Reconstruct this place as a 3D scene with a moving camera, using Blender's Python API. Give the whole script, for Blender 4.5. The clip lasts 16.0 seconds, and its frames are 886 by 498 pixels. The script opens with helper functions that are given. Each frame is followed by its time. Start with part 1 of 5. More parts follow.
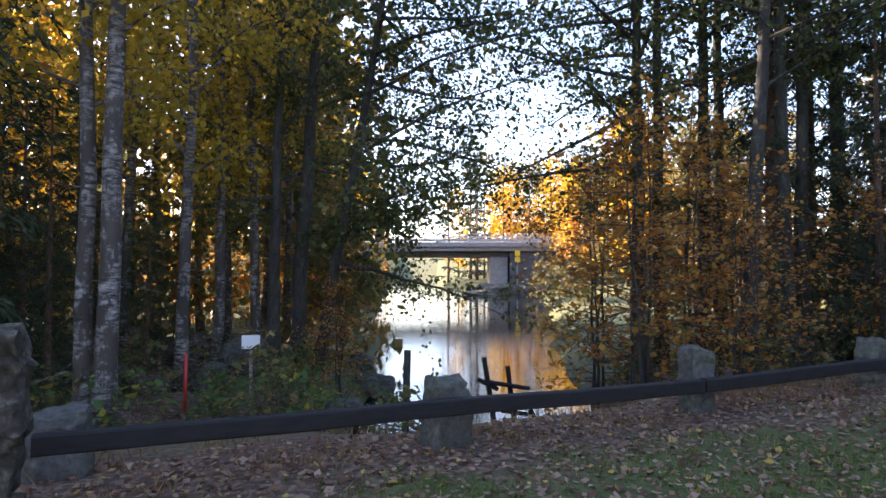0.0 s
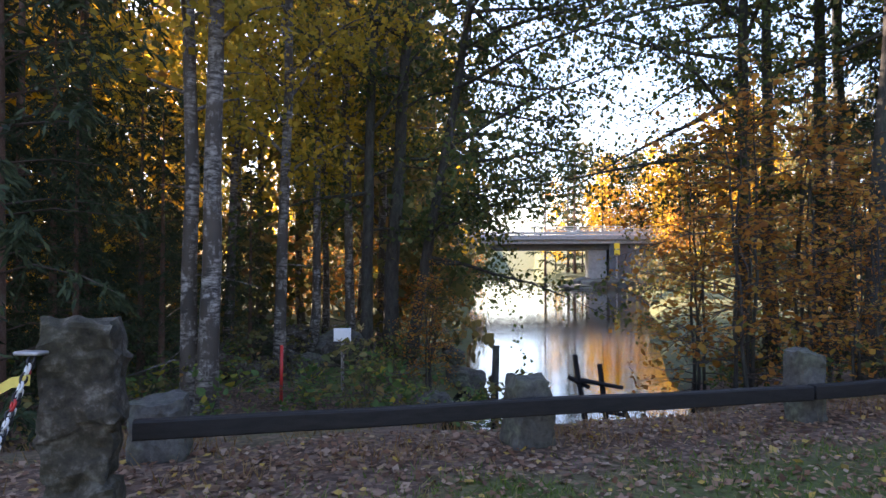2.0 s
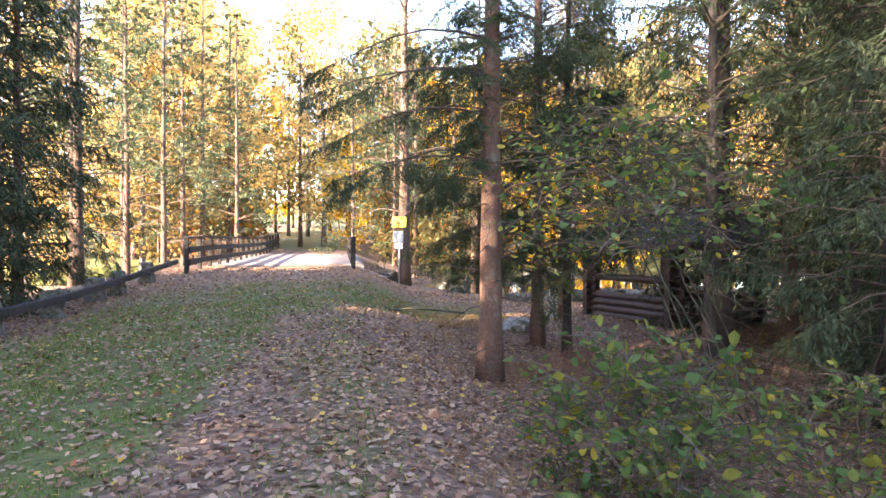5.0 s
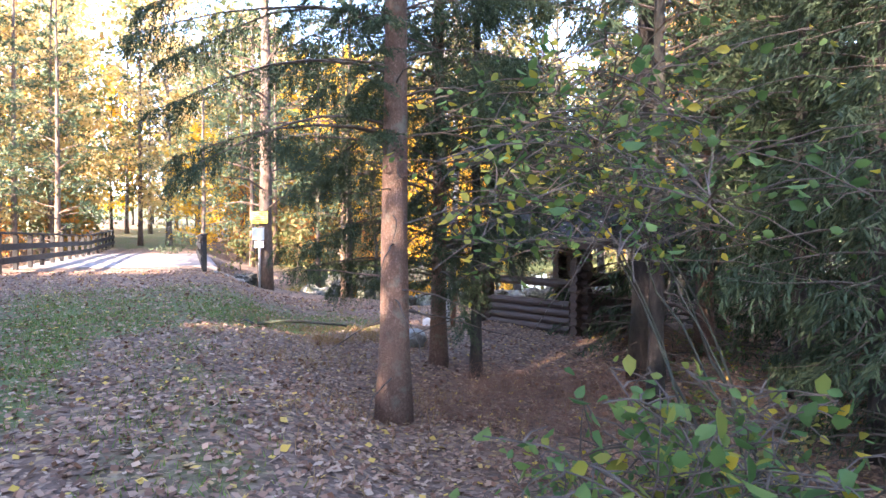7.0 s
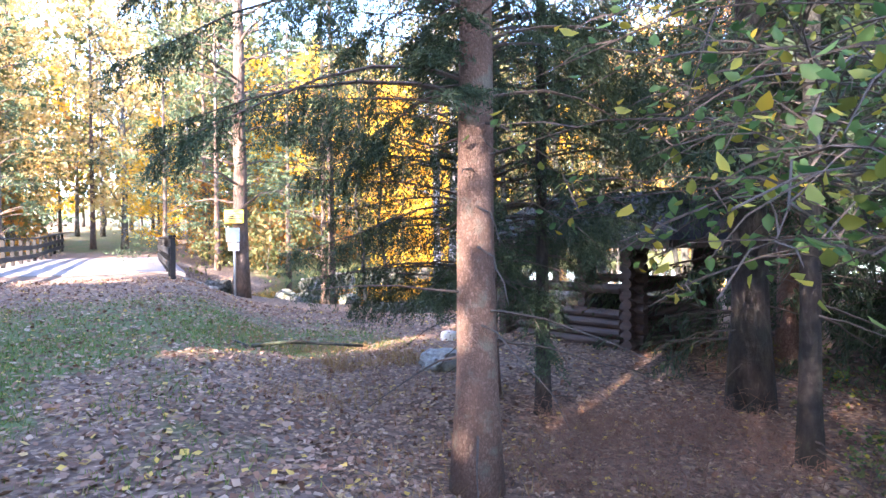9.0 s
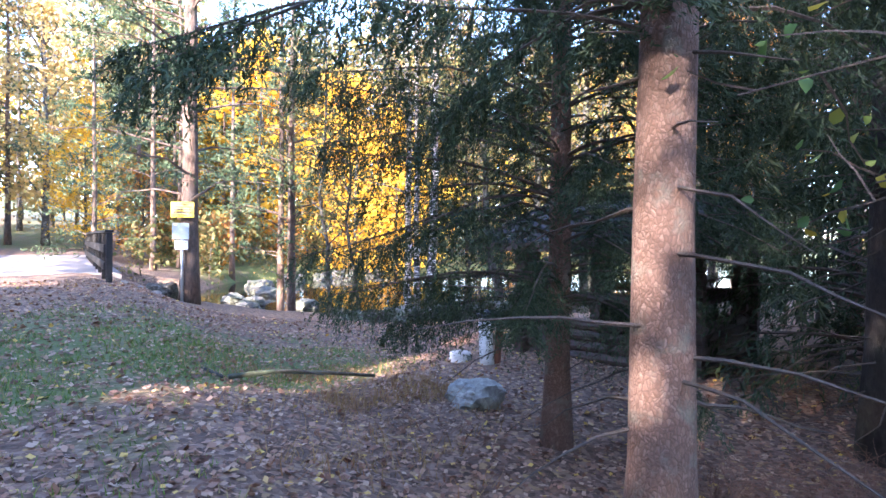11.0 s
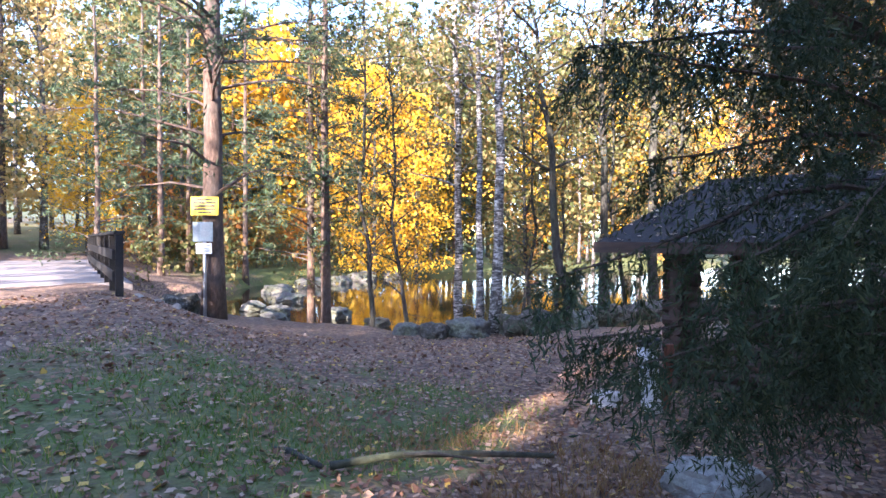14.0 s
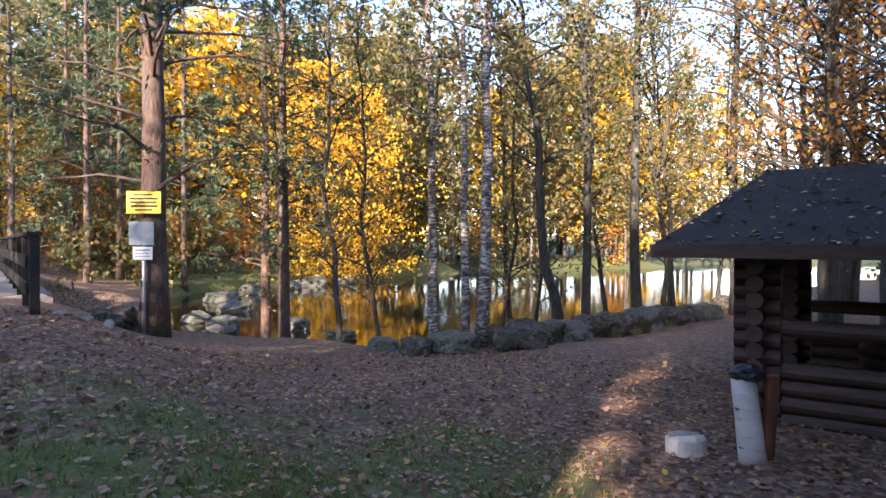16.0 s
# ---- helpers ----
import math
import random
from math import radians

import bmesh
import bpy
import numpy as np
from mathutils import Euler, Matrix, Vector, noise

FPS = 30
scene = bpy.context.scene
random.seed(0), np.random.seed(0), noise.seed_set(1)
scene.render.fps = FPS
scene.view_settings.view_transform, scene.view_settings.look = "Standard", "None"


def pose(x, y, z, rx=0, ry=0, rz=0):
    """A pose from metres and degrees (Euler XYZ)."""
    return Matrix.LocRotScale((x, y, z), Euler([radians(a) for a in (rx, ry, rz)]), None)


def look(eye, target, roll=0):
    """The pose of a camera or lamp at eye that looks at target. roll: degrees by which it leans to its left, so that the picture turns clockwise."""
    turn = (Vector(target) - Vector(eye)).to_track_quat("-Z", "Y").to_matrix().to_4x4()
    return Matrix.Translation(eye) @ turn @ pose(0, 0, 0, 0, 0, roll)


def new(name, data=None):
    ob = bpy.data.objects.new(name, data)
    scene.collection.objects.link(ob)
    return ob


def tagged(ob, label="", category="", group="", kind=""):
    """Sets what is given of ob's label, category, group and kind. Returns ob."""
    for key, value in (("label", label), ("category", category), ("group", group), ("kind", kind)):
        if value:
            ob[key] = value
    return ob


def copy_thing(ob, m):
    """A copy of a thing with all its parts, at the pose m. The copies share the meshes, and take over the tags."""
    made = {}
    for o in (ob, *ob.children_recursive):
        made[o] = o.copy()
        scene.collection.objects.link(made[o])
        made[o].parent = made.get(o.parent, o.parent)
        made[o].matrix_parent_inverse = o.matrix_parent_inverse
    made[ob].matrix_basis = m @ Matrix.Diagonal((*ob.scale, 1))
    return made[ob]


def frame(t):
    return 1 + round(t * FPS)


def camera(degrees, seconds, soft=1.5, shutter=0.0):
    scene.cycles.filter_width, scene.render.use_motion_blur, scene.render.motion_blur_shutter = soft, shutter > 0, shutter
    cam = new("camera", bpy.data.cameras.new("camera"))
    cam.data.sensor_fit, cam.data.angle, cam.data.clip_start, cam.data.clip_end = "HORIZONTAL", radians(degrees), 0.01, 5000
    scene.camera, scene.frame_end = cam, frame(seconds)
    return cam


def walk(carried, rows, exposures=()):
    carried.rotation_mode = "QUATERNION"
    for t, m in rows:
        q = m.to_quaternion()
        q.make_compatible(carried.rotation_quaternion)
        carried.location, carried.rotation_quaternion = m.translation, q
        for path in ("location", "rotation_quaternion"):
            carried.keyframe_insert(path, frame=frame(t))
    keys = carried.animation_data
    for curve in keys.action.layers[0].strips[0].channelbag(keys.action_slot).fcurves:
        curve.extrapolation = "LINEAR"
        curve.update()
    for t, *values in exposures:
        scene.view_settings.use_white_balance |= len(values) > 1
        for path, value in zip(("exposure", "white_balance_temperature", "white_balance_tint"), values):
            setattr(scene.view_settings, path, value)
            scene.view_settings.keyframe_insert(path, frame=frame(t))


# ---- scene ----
cam = camera(69.9, 16.0)
METRES, EYE, TILT, LEAN, TURN = 14.0, 1.55, 1.8, 0.0, 0.0
ROWS = [
    (0.0, 0.0, 0.0, 0.0, -0.0, 0.0, 0.0),
    (0.5, -0.0048, -0.0004, 0.0007, 5.45, -0.16, -0.18),
    (1.0, -0.0075, -0.0008, 0.0015, 11.27, -0.29, 0.08),
    (1.5, -0.0013, 0.0003, 0.001, 12.29, -0.41, 0.39),
    (2.0, 0.0099, 0.0054, 0.002, 8.75, -0.62, 0.23),
    (2.5, 0.0216, 0.014, 0.0007, -2.07, -0.52, -0.01),
    (3.0, 0.0391, 0.0182, -0.0002, -17.43, -0.58, -0.19),
    (3.5, 0.0578, 0.0211, -0.0014, -31.94, -0.85, -0.78),
    (4.0, 0.0767, 0.0235, -0.0016, -50.45, -0.53, -1.09),
    (4.5, 0.1072, 0.0298, -0.0041, -65.03, -0.97, -1.46),
    (7.5, 0.3201, 0.1231, -0.01, -87.47, -1.0, -1.95),
    (8.0, 0.3555, 0.1442, -0.0097, -88.2, -1.08, -1.84),
    (8.5, 0.3832, 0.1669, -0.0108, -88.62, -0.77, -1.75),
    (9.0, 0.4191, 0.188, -0.0109, -90.31, -0.95, -1.4),
    (11.5, 0.5908, 0.2847, -0.0154, -96.52, -0.42, -2.27),
    (12.0, 0.6214, 0.3023, -0.0156, -96.73, -0.45, -1.75),
    (12.5, 0.6551, 0.3149, -0.0161, -96.8, -0.64, -1.91),
    (13.0, 0.6867, 0.3302, -0.0157, -96.76, -0.5, -1.78),
    (13.5, 0.7207, 0.3412, -0.0164, -96.61, -0.87, -1.76),
    (14.0, 0.7554, 0.3544, -0.0169, -95.86, -0.68, -1.84),
    (14.5, 0.7898, 0.3658, -0.0171, -95.36, -0.85, -1.9),
    (15.0, 0.8243, 0.3806, -0.0179, -94.07, -0.58, -1.83),
    (15.5, 0.8544, 0.3899, -0.0178, -94.7, -0.71, -1.48),
    (16.0, 0.8832, 0.3988, -0.0187, -101.23, -0.26, -1.72),
]
walk(cam, [(t, pose(0, 0, EYE, TILT, LEAN, TURN) @ pose(METRES * x, METRES * y, METRES * z, 90 + pitch, roll, yaw)) for t, x, y, z, yaw, pitch, roll in ROWS],
     exposures=[(0.0, 2.5, 6600, 26), (2.5, 2.55, 6800, 26), (3.5, 2.85, 7000, 25), (4.5, 3.5, 7400, 25), (7.5, 4.0, 6200, 23), (9.0, 4.1, 5900, 23), (11.5, 3.65, 5500, 22), (12.5, 3.5, 5400, 22), (14.5, 2.9, 5800, 23), (15.5, 2.4, 6000, 22), (16.0, 2.3, 6200, 23)])

# ---- world and light ----
SUN_AZ, SUN_EL = radians(146.0), radians(23.0)     # direction towards the sun, counted from +x
world = bpy.data.worlds.new("world")
scene.world = world
world.use_nodes = True
wn = world.node_tree
sky = wn.nodes.new("ShaderNodeTexSky")
sky.sky_type, sky.sun_disc = "NISHITA", False
sky.sun_elevation, sky.sun_rotation = SUN_EL, radians(90) - SUN_AZ
sky.air_density, sky.dust_density, sky.ozone_density = 1.0, 0.7, 2.0
bg = wn.nodes["Background"]
bg.inputs["Strength"].default_value = 0.13
wn.links.new(sky.outputs[0], bg.inputs["Color"])
sun_data = bpy.data.lights.new("sun", "SUN")
sun_data.energy, sun_data.angle, sun_data.color = 4.6, radians(0.6), (1.0, 0.85, 0.66)
sun = new("sun", sun_data)
sun_dir = Vector((math.cos(SUN_AZ) * math.cos(SUN_EL), math.sin(SUN_AZ) * math.cos(SUN_EL), math.sin(SUN_EL)))
sun.matrix_world = look(tuple(sun_dir * 60), (0, 0, 0))

# ---- materials ----
def material(name):
    m = bpy.data.materials.new(name)
    m.use_nodes = True
    nt = m.node_tree
    return m, nt, nt.nodes["Principled BSDF"]


def ramp(nt, source, stops):
    r = nt.nodes.new("ShaderNodeValToRGB")
    while len(r.color_ramp.elements) < len(stops):
        r.color_ramp.elements.new(0.5)
    for e, (p, c) in zip(r.color_ramp.elements, stops):
        e.position, e.color = p, (*c, 1)
    nt.links.new(source, r.inputs[0])
    return r.outputs[0]


def texture(nt, kind, scale, detail=6.0, stretch=(1, 1, 1), rough=0.6):
    co = nt.nodes.new("ShaderNodeTexCoord")
    mp = nt.nodes.new("ShaderNodeMapping")
    mp.inputs["Scale"].default_value = stretch
    nt.links.new(co.outputs["Object"], mp.inputs[0])
    if kind == "noise":
        t = nt.nodes.new("ShaderNodeTexNoise")
        t.inputs["Detail"].default_value, t.inputs["Roughness"].default_value = detail, rough
    else:
        t = nt.nodes.new("ShaderNodeTexVoronoi")
    t.inputs["Scale"].default_value = scale
    nt.links.new(mp.outputs[0], t.inputs["Vector"])
    return t.outputs[0] if kind == "noise" else t.outputs["Distance"]


def mix(nt, fac, a, b):
    n = nt.nodes.new("ShaderNodeMixRGB")
    for sock, v in zip(n.inputs, (fac, a, b)):
        if isinstance(v, tuple):
            sock.default_value = (*v, 1)
        elif isinstance(v, float):
            sock.default_value = v
        else:
            nt.links.new(v, sock)
    return n.outputs[0]


def bump(nt, bsdf, height, strength, distance=0.02):
    b = nt.nodes.new("ShaderNodeBump")
    b.inputs["Strength"].default_value, b.inputs["Distance"].default_value = strength, distance
    nt.links.new(height, b.inputs["Height"])
    nt.links.new(b.outputs[0], bsdf.inputs["Normal"])


def rough_surface(name, stops, scale, stretch=(1, 1, 1), roughness=0.85, relief=0.6, distance=0.02, second=None, metal=0.0):
    """A surface of two noises: colour from a broad one, grain and relief from a fine one."""
    m, nt, bsdf = material(name)
    fine = texture(nt, "noise", scale, 8, stretch, 0.7)
    broad = texture(nt, "noise", scale * 0.13, 4, stretch)
    c = ramp(nt, fine, stops)
    if second:
        f = ramp(nt, broad, [(0.42, (0, 0, 0)), (0.62, (0.85, 0.85, 0.85))])
        patch = ramp(nt, fine, [(0.3, tuple(0.35 * v for v in second)), (0.55, second), (0.75, tuple(min(1, 1.9 * v) for v in second))])
        c = mix(nt, f, c, patch)
    nt.links.new(c, bsdf.inputs["Base Color"])
    bsdf.inputs["Roughness"].default_value, bsdf.inputs["Metallic"].default_value = roughness, metal
    bump(nt, bsdf, fine, relief, distance)
    return m


def leaf_material(name, stops, through_light=0.45, roughness=0.55):
    """Leaves: each island its own tone, and light passing through the blade."""
    m, nt, bsdf = material(name)
    geo = nt.nodes.new("ShaderNodeNewGeometry")
    c = ramp(nt, geo.outputs["Random Per Island"], stops)
    nt.links.new(c, bsdf.inputs["Base Color"])
    bsdf.inputs["Roughness"].default_value = roughness
    bsdf.inputs["Specular IOR Level"].default_value = 0.3
    tr = nt.nodes.new("ShaderNodeBsdfTranslucent")
    nt.links.new(c, tr.inputs["Color"])
    ms = nt.nodes.new("ShaderNodeMixShader")
    ms.inputs[0].default_value = through_light
    nt.links.new(bsdf.outputs[0], ms.inputs[1])
    nt.links.new(tr.outputs[0], ms.inputs[2])
    nt.links.new(ms.outputs[0], nt.nodes["Material Output"].inputs[0])
    return m


def plain(name, colour, roughness=0.5, metal=0.0, spread=0.15):
    lo, hi = (tuple(min(1, c * k) for c in colour) for k in (1 - spread, 1 + spread))
    return rough_surface(name, [(0.3, lo), (0.7, hi)], 30, roughness=roughness, relief=0.08, distance=0.004, metal=metal)


def birch_bark(name="birch bark", edge=0.47, stain=0.6, pale=1.0):
    m, nt, bsdf = material(name)
    bands = texture(nt, "noise", 7, 5, (1.0, 1.0, 3.2), 0.7)
    blots = texture(nt, "noise", 3.4, 6, (1.6, 1.6, 0.7), 0.65)
    tone = texture(nt, "noise", 0.9, 3, (1, 1, 1))
    marks = ramp(nt, bands, [(0.42, (0.03, 0.027, 0.024)), (0.50, (0.17, 0.155, 0.14)), (0.70, (0.48 * pale, 0.46 * pale, 0.43 * pale))])
    f = ramp(nt, blots, [(edge, (0, 0, 0)), (edge + 0.06, (1, 1, 1))])
    c = mix(nt, f, marks, (0.055, 0.045, 0.037))
    c = mix(nt, ramp(nt, tone, [(0.4, (0, 0, 0)), (0.7, (stain, stain, stain))]), c, (0.13, 0.105, 0.085))
    nt.links.new(c, bsdf.inputs["Base Color"])
    bsdf.inputs["Roughness"].default_value = 0.8
    bump(nt, bsdf, blots, 0.7, 0.02)
    return m


def scaly_bark():
    """Spruce bark: small reddish scales with dark cracks between them and grey-green lichen."""
    m, nt, bsdf = material("scaly spruce bark")
    co = nt.nodes.new("ShaderNodeTexCoord")
    mp = nt.nodes.new("ShaderNodeMapping")
    mp.inputs["Scale"].default_value = (1, 1, 0.62)
    wz = nt.nodes.new("ShaderNodeTexNoise")
    wz.inputs["Scale"].default_value, wz.inputs["Detail"].default_value = 9.0, 4.0
    nt.links.new(co.outputs["Object"], wz.inputs["Vector"])
    warp = nt.nodes.new("ShaderNodeVectorMath")
    warp.operation = "MULTIPLY_ADD"
    nt.links.new(wz.outputs["Color"], warp.inputs[0])
    warp.inputs[1].default_value = (0.06, 0.06, 0.09)
    nt.links.new(co.outputs["Object"], warp.inputs[2])
    nt.links.new(warp.outputs[0], mp.inputs[0])
    cells = []
    for feature in ("F1", "DISTANCE_TO_EDGE"):
        v = nt.nodes.new("ShaderNodeTexVoronoi")
        v.feature = feature
        v.inputs["Scale"].default_value = 52.0
        nt.links.new(mp.outputs[0], v.inputs["Vector"])
        cells.append(v)
    sep = nt.nodes.new("ShaderNodeSeparateColor")
    nt.links.new(cells[0].outputs["Color"], sep.inputs[0])
    scale = ramp(nt, sep.outputs[0], [(0.0, (0.15, 0.085, 0.060)), (0.5, (0.19, 0.112, 0.080)), (1.0, (0.25, 0.16, 0.12))])
    crack = ramp(nt, cells[1].outputs["Distance"], [(0.0, (0.75, 0.75, 0.75)), (0.16, (0, 0, 0))])
    c = mix(nt, crack, scale, (0.085, 0.048, 0.034))
    broad = ramp(nt, texture(nt, "noise", 2.2, 5, (1, 1, 0.5)), [(0.38, (0, 0, 0)), (0.62, (0.65, 0.65, 0.65))])
    c = mix(nt, broad, c, (0.10, 0.058, 0.042))
    lichen = ramp(nt, texture(nt, "noise", 5.0, 6), [(0.54, (0, 0, 0)), (0.66, (0.7, 0.7, 0.7))])
    c = mix(nt, lichen, c, (0.16, 0.15, 0.115))
    nt.links.new(c, bsdf.inputs["Base Color"])
    bsdf.inputs["Roughness"].default_value = 0.95
    lift = nt.nodes.new("ShaderNodeMath")
    lift.operation = "MULTIPLY_ADD"
    nt.links.new(sep.outputs[1], lift.inputs[0])
    lift.inputs[1].default_value = 0.5
    nt.links.new(cells[1].outputs["Distance"], lift.inputs[2])
    bump(nt, bsdf, lift.outputs[0], 0.7, 0.02)
    return m


M_BIRCH = birch_bark()
M_WHITEBARK = birch_bark("white birch stem", 0.57, 0.2, 1.5)
M_ALDER = rough_surface("alder bark", [(0.3, (0.022, 0.019, 0.017)), (0.7, (0.085, 0.076, 0.066))], 14, (1, 1, 0.35), 0.9, 0.9, 0.03, (0.06, 0.066, 0.045))
M_SPRUCE = scaly_bark()
M_DARKBARK = rough_surface("dark scaly bark", [(0.3, (0.014, 0.011, 0.010)), (0.55, (0.04, 0.031, 0.027)), (0.75, (0.085, 0.068, 0.058))], 16, (1, 1, 0.5), 0.95, 1.0, 0.04, (0.035, 0.036, 0.026))
M_PINE = rough_surface("pine bark", [(0.3, (0.055, 0.033, 0.024)), (0.55, (0.14, 0.086, 0.06)), (0.75, (0.23, 0.155, 0.115))], 16, (1, 1, 0.4), 0.9, 1.0, 0.04, (0.10, 0.082, 0.07))
M_TWIG = rough_surface("twig bark", [(0.3, (0.045, 0.035, 0.028)), (0.7, (0.12, 0.09, 0.07))], 40)
L_ALDER = leaf_material("alder leaves", [(0.0, (0.05, 0.075, 0.022)), (0.6, (0.085, 0.12, 0.035)), (0.9, (0.16, 0.15, 0.04)), (1.0, (0.26, 0.18, 0.035))], 0.45)
L_BIRCH = leaf_material("birch leaves", [(0.0, (0.28, 0.23, 0.03)), (0.5, (0.48, 0.34, 0.04)), (0.85, (0.60, 0.39, 0.04)), (1.0, (0.22, 0.22, 0.04))], 0.58)
L_GOLD = leaf_material("golden leaves", [(0.0, (0.50, 0.27, 0.018)), (0.5, (0.72, 0.43, 0.025)), (1.0, (0.80, 0.54, 0.045))], 0.5)
L_PALEGOLD = leaf_material("pale golden leaves", [(0.0, (0.45, 0.33, 0.12)), (0.5, (0.60, 0.42, 0.15)), (0.85, (0.62, 0.48, 0.24)), (1.0, (0.40, 0.36, 0.12))], 0.5)
L_MAPLE = leaf_material("orange leaves", [(0.0, (0.36, 0.14, 0.035)), (0.45, (0.58, 0.25, 0.05)), (0.8, (0.64, 0.36, 0.07)), (1.0, (0.24, 0.22, 0.05))], 0.55)
L_MIXED = leaf_material("turning leaves", [(0.0, (0.09, 0.11, 0.035)), (0.4, (0.16, 0.16, 0.055)), (0.75, (0.26, 0.20, 0.07)), (1.0, (0.32, 0.17, 0.06))], 0.45)
L_BUSH = leaf_material("bush leaves", [(0.0, (0.055, 0.12, 0.035)), (0.55, (0.11, 0.19, 0.055)), (0.85, (0.26, 0.26, 0.045)), (1.0, (0.46, 0.33, 0.035))], 0.5)
L_SPRUCE = leaf_material("spruce needles", [(0.0, (0.024, 0.041, 0.02)), (0.6, (0.044, 0.069, 0.032)), (1.0, (0.08, 0.10, 0.045))], 0.18, 0.7)
L_PINE = leaf_material("pine needles", [(0.0, (0.045, 0.075, 0.035)), (0.6, (0.075, 0.11, 0.05)), (1.0, (0.12, 0.14, 0.07))], 0.15, 0.6)
L_FERN = leaf_material("fern fronds", [(0.0, (0.08, 0.15, 0.03)), (1.0, (0.17, 0.21, 0.045))], 0.4)
L_GRASS = leaf_material("grass blades", [(0.0, (0.07, 0.14, 0.018)), (0.6, (0.13, 0.20, 0.03)), (0.87, (0.28, 0.235, 0.08)), (1.0, (0.38, 0.26, 0.11))], 0.3)
L_DRY = leaf_material("dry grass blades", [(0.0, (0.20, 0.12, 0.05)), (0.6, (0.34, 0.22, 0.09)), (1.0, (0.24, 0.10, 0.04))], 0.3)
L_PALE = leaf_material("pale dry leaves", [(0.0, (0.20, 0.14, 0.09)), (0.5, (0.42, 0.34, 0.25)), (1.0, (0.55, 0.42, 0.20))], 0.1)
L_LITTER = leaf_material("fallen leaves", [(0.0, (0.09, 0.042, 0.024)), (0.35, (0.23, 0.115, 0.068)), (0.65, (0.33, 0.195, 0.13)), (0.93, (0.43, 0.30, 0.21)), (0.965, (0.52, 0.33, 0.06)), (1.0, (0.56, 0.38, 0.10))], 0.2, 0.6)
M_STONE = rough_surface("granite", [(0.3, (0.045, 0.041, 0.036)), (0.6, (0.12, 0.112, 0.10)), (0.75, (0.19, 0.18, 0.165))], 18, roughness=0.85, relief=0.8, distance=0.02, second=(0.13, 0.14, 0.09))
M_MOSSY = rough_surface("mossy stone", [(0.32, (0.018, 0.016, 0.012)), (0.52, (0.08, 0.068, 0.052)), (0.68, (0.24, 0.22, 0.19))], 11, roughness=0.95, relief=1.0, distance=0.03, second=(0.05, 0.048, 0.022))
M_LICHEN = rough_surface("lichened granite", [(0.3, (0.14, 0.135, 0.12)), (0.55, (0.27, 0.26, 0.235)), (0.75, (0.42, 0.41, 0.38))], 9, roughness=0.9, relief=0.9, distance=0.03, second=(0.20, 0.20, 0.14))
M_BEAM = rough_surface("tarred timber", [(0.3, (0.006, 0.0055, 0.0055)), (0.7, (0.022, 0.019, 0.018))], 24, (0.2, 1, 1), 0.8, 0.6, 0.01)
M_LOG = rough_surface("brown stained logs", [(0.3, (0.030, 0.017, 0.012)), (0.7, (0.085, 0.050, 0.036))], 20, (0.15, 1, 1), 0.6, 0.4, 0.008)
M_PALE = rough_surface("weathered grey wood", [(0.3, (0.20, 0.17, 0.14)), (0.7, (0.38, 0.34, 0.30))], 24, (0.2, 1, 1), 0.8, 0.5, 0.008)
M_REDWOOD = rough_surface("split red wood", [(0.3, (0.07, 0.025, 0.014)), (0.7, (0.20, 0.075, 0.04))], 24, (1, 1, 0.2), 0.8, 0.7, 0.01)
M_ROOF = rough_surface("dark roofing felt", [(0.3, (0.016, 0.015, 0.016)), (0.7, (0.036, 0.034, 0.035))], 60, roughness=1.0, relief=0.5, distance=0.006, second=(0.045, 0.038, 0.034))
M_CONCRETE = rough_surface("concrete", [(0.3, (0.25, 0.245, 0.235)), (0.7, (0.40, 0.39, 0.37))], 3, roughness=0.85, relief=0.2)
# darker, slightly bluish grey for the road bridge's girder and abutment
M_DARKCON = rough_surface("darker concrete", [(0.3, (0.10, 0.10, 0.11)), (0.7, (0.19, 0.19, 0.20))], 2, roughness=0.85, relief=0.2)
M_STEEL = rough_surface("galvanised steel", [(0.3, (0.38, 0.39, 0.40)), (0.7, (0.55, 0.56, 0.57))], 20, roughness=0.45, relief=0.05, metal=0.8)
M_BLACK = plain("black plastic", (0.012, 0.013, 0.016), 0.35)
M_WHITE = plain("white plastic", (0.78, 0.78, 0.76), 0.4, 0, 0.05)
M_RED = plain("red plastic", (0.55, 0.03, 0.025), 0.4)
M_YELLOW = plain("yellow paint", (0.80, 0.58, 0.03), 0.45, 0, 0.06)
M_TAPE = plain("pale yellow tape", (0.85, 0.68, 0.16), 0.5, 0, 0.06)
M_INK = plain("black ink", (0.03, 0.03, 0.03), 0.6)
M_GREYINK = plain("grey ink", (0.30, 0.34, 0.36), 0.6)
M_SHEET = plain("printed sheet", (0.30, 0.36, 0.38), 0.35, 0, 0.2)
M_PAPER = plain("white paper", (0.80, 0.80, 0.78), 0.5, 0, 0.05)
M_IRON = plain("sooty iron", (0.02, 0.019, 0.018), 0.6, 0.6)
M_WIRE = plain("steel wire", (0.3, 0.3, 0.3), 0.4, 0.8)


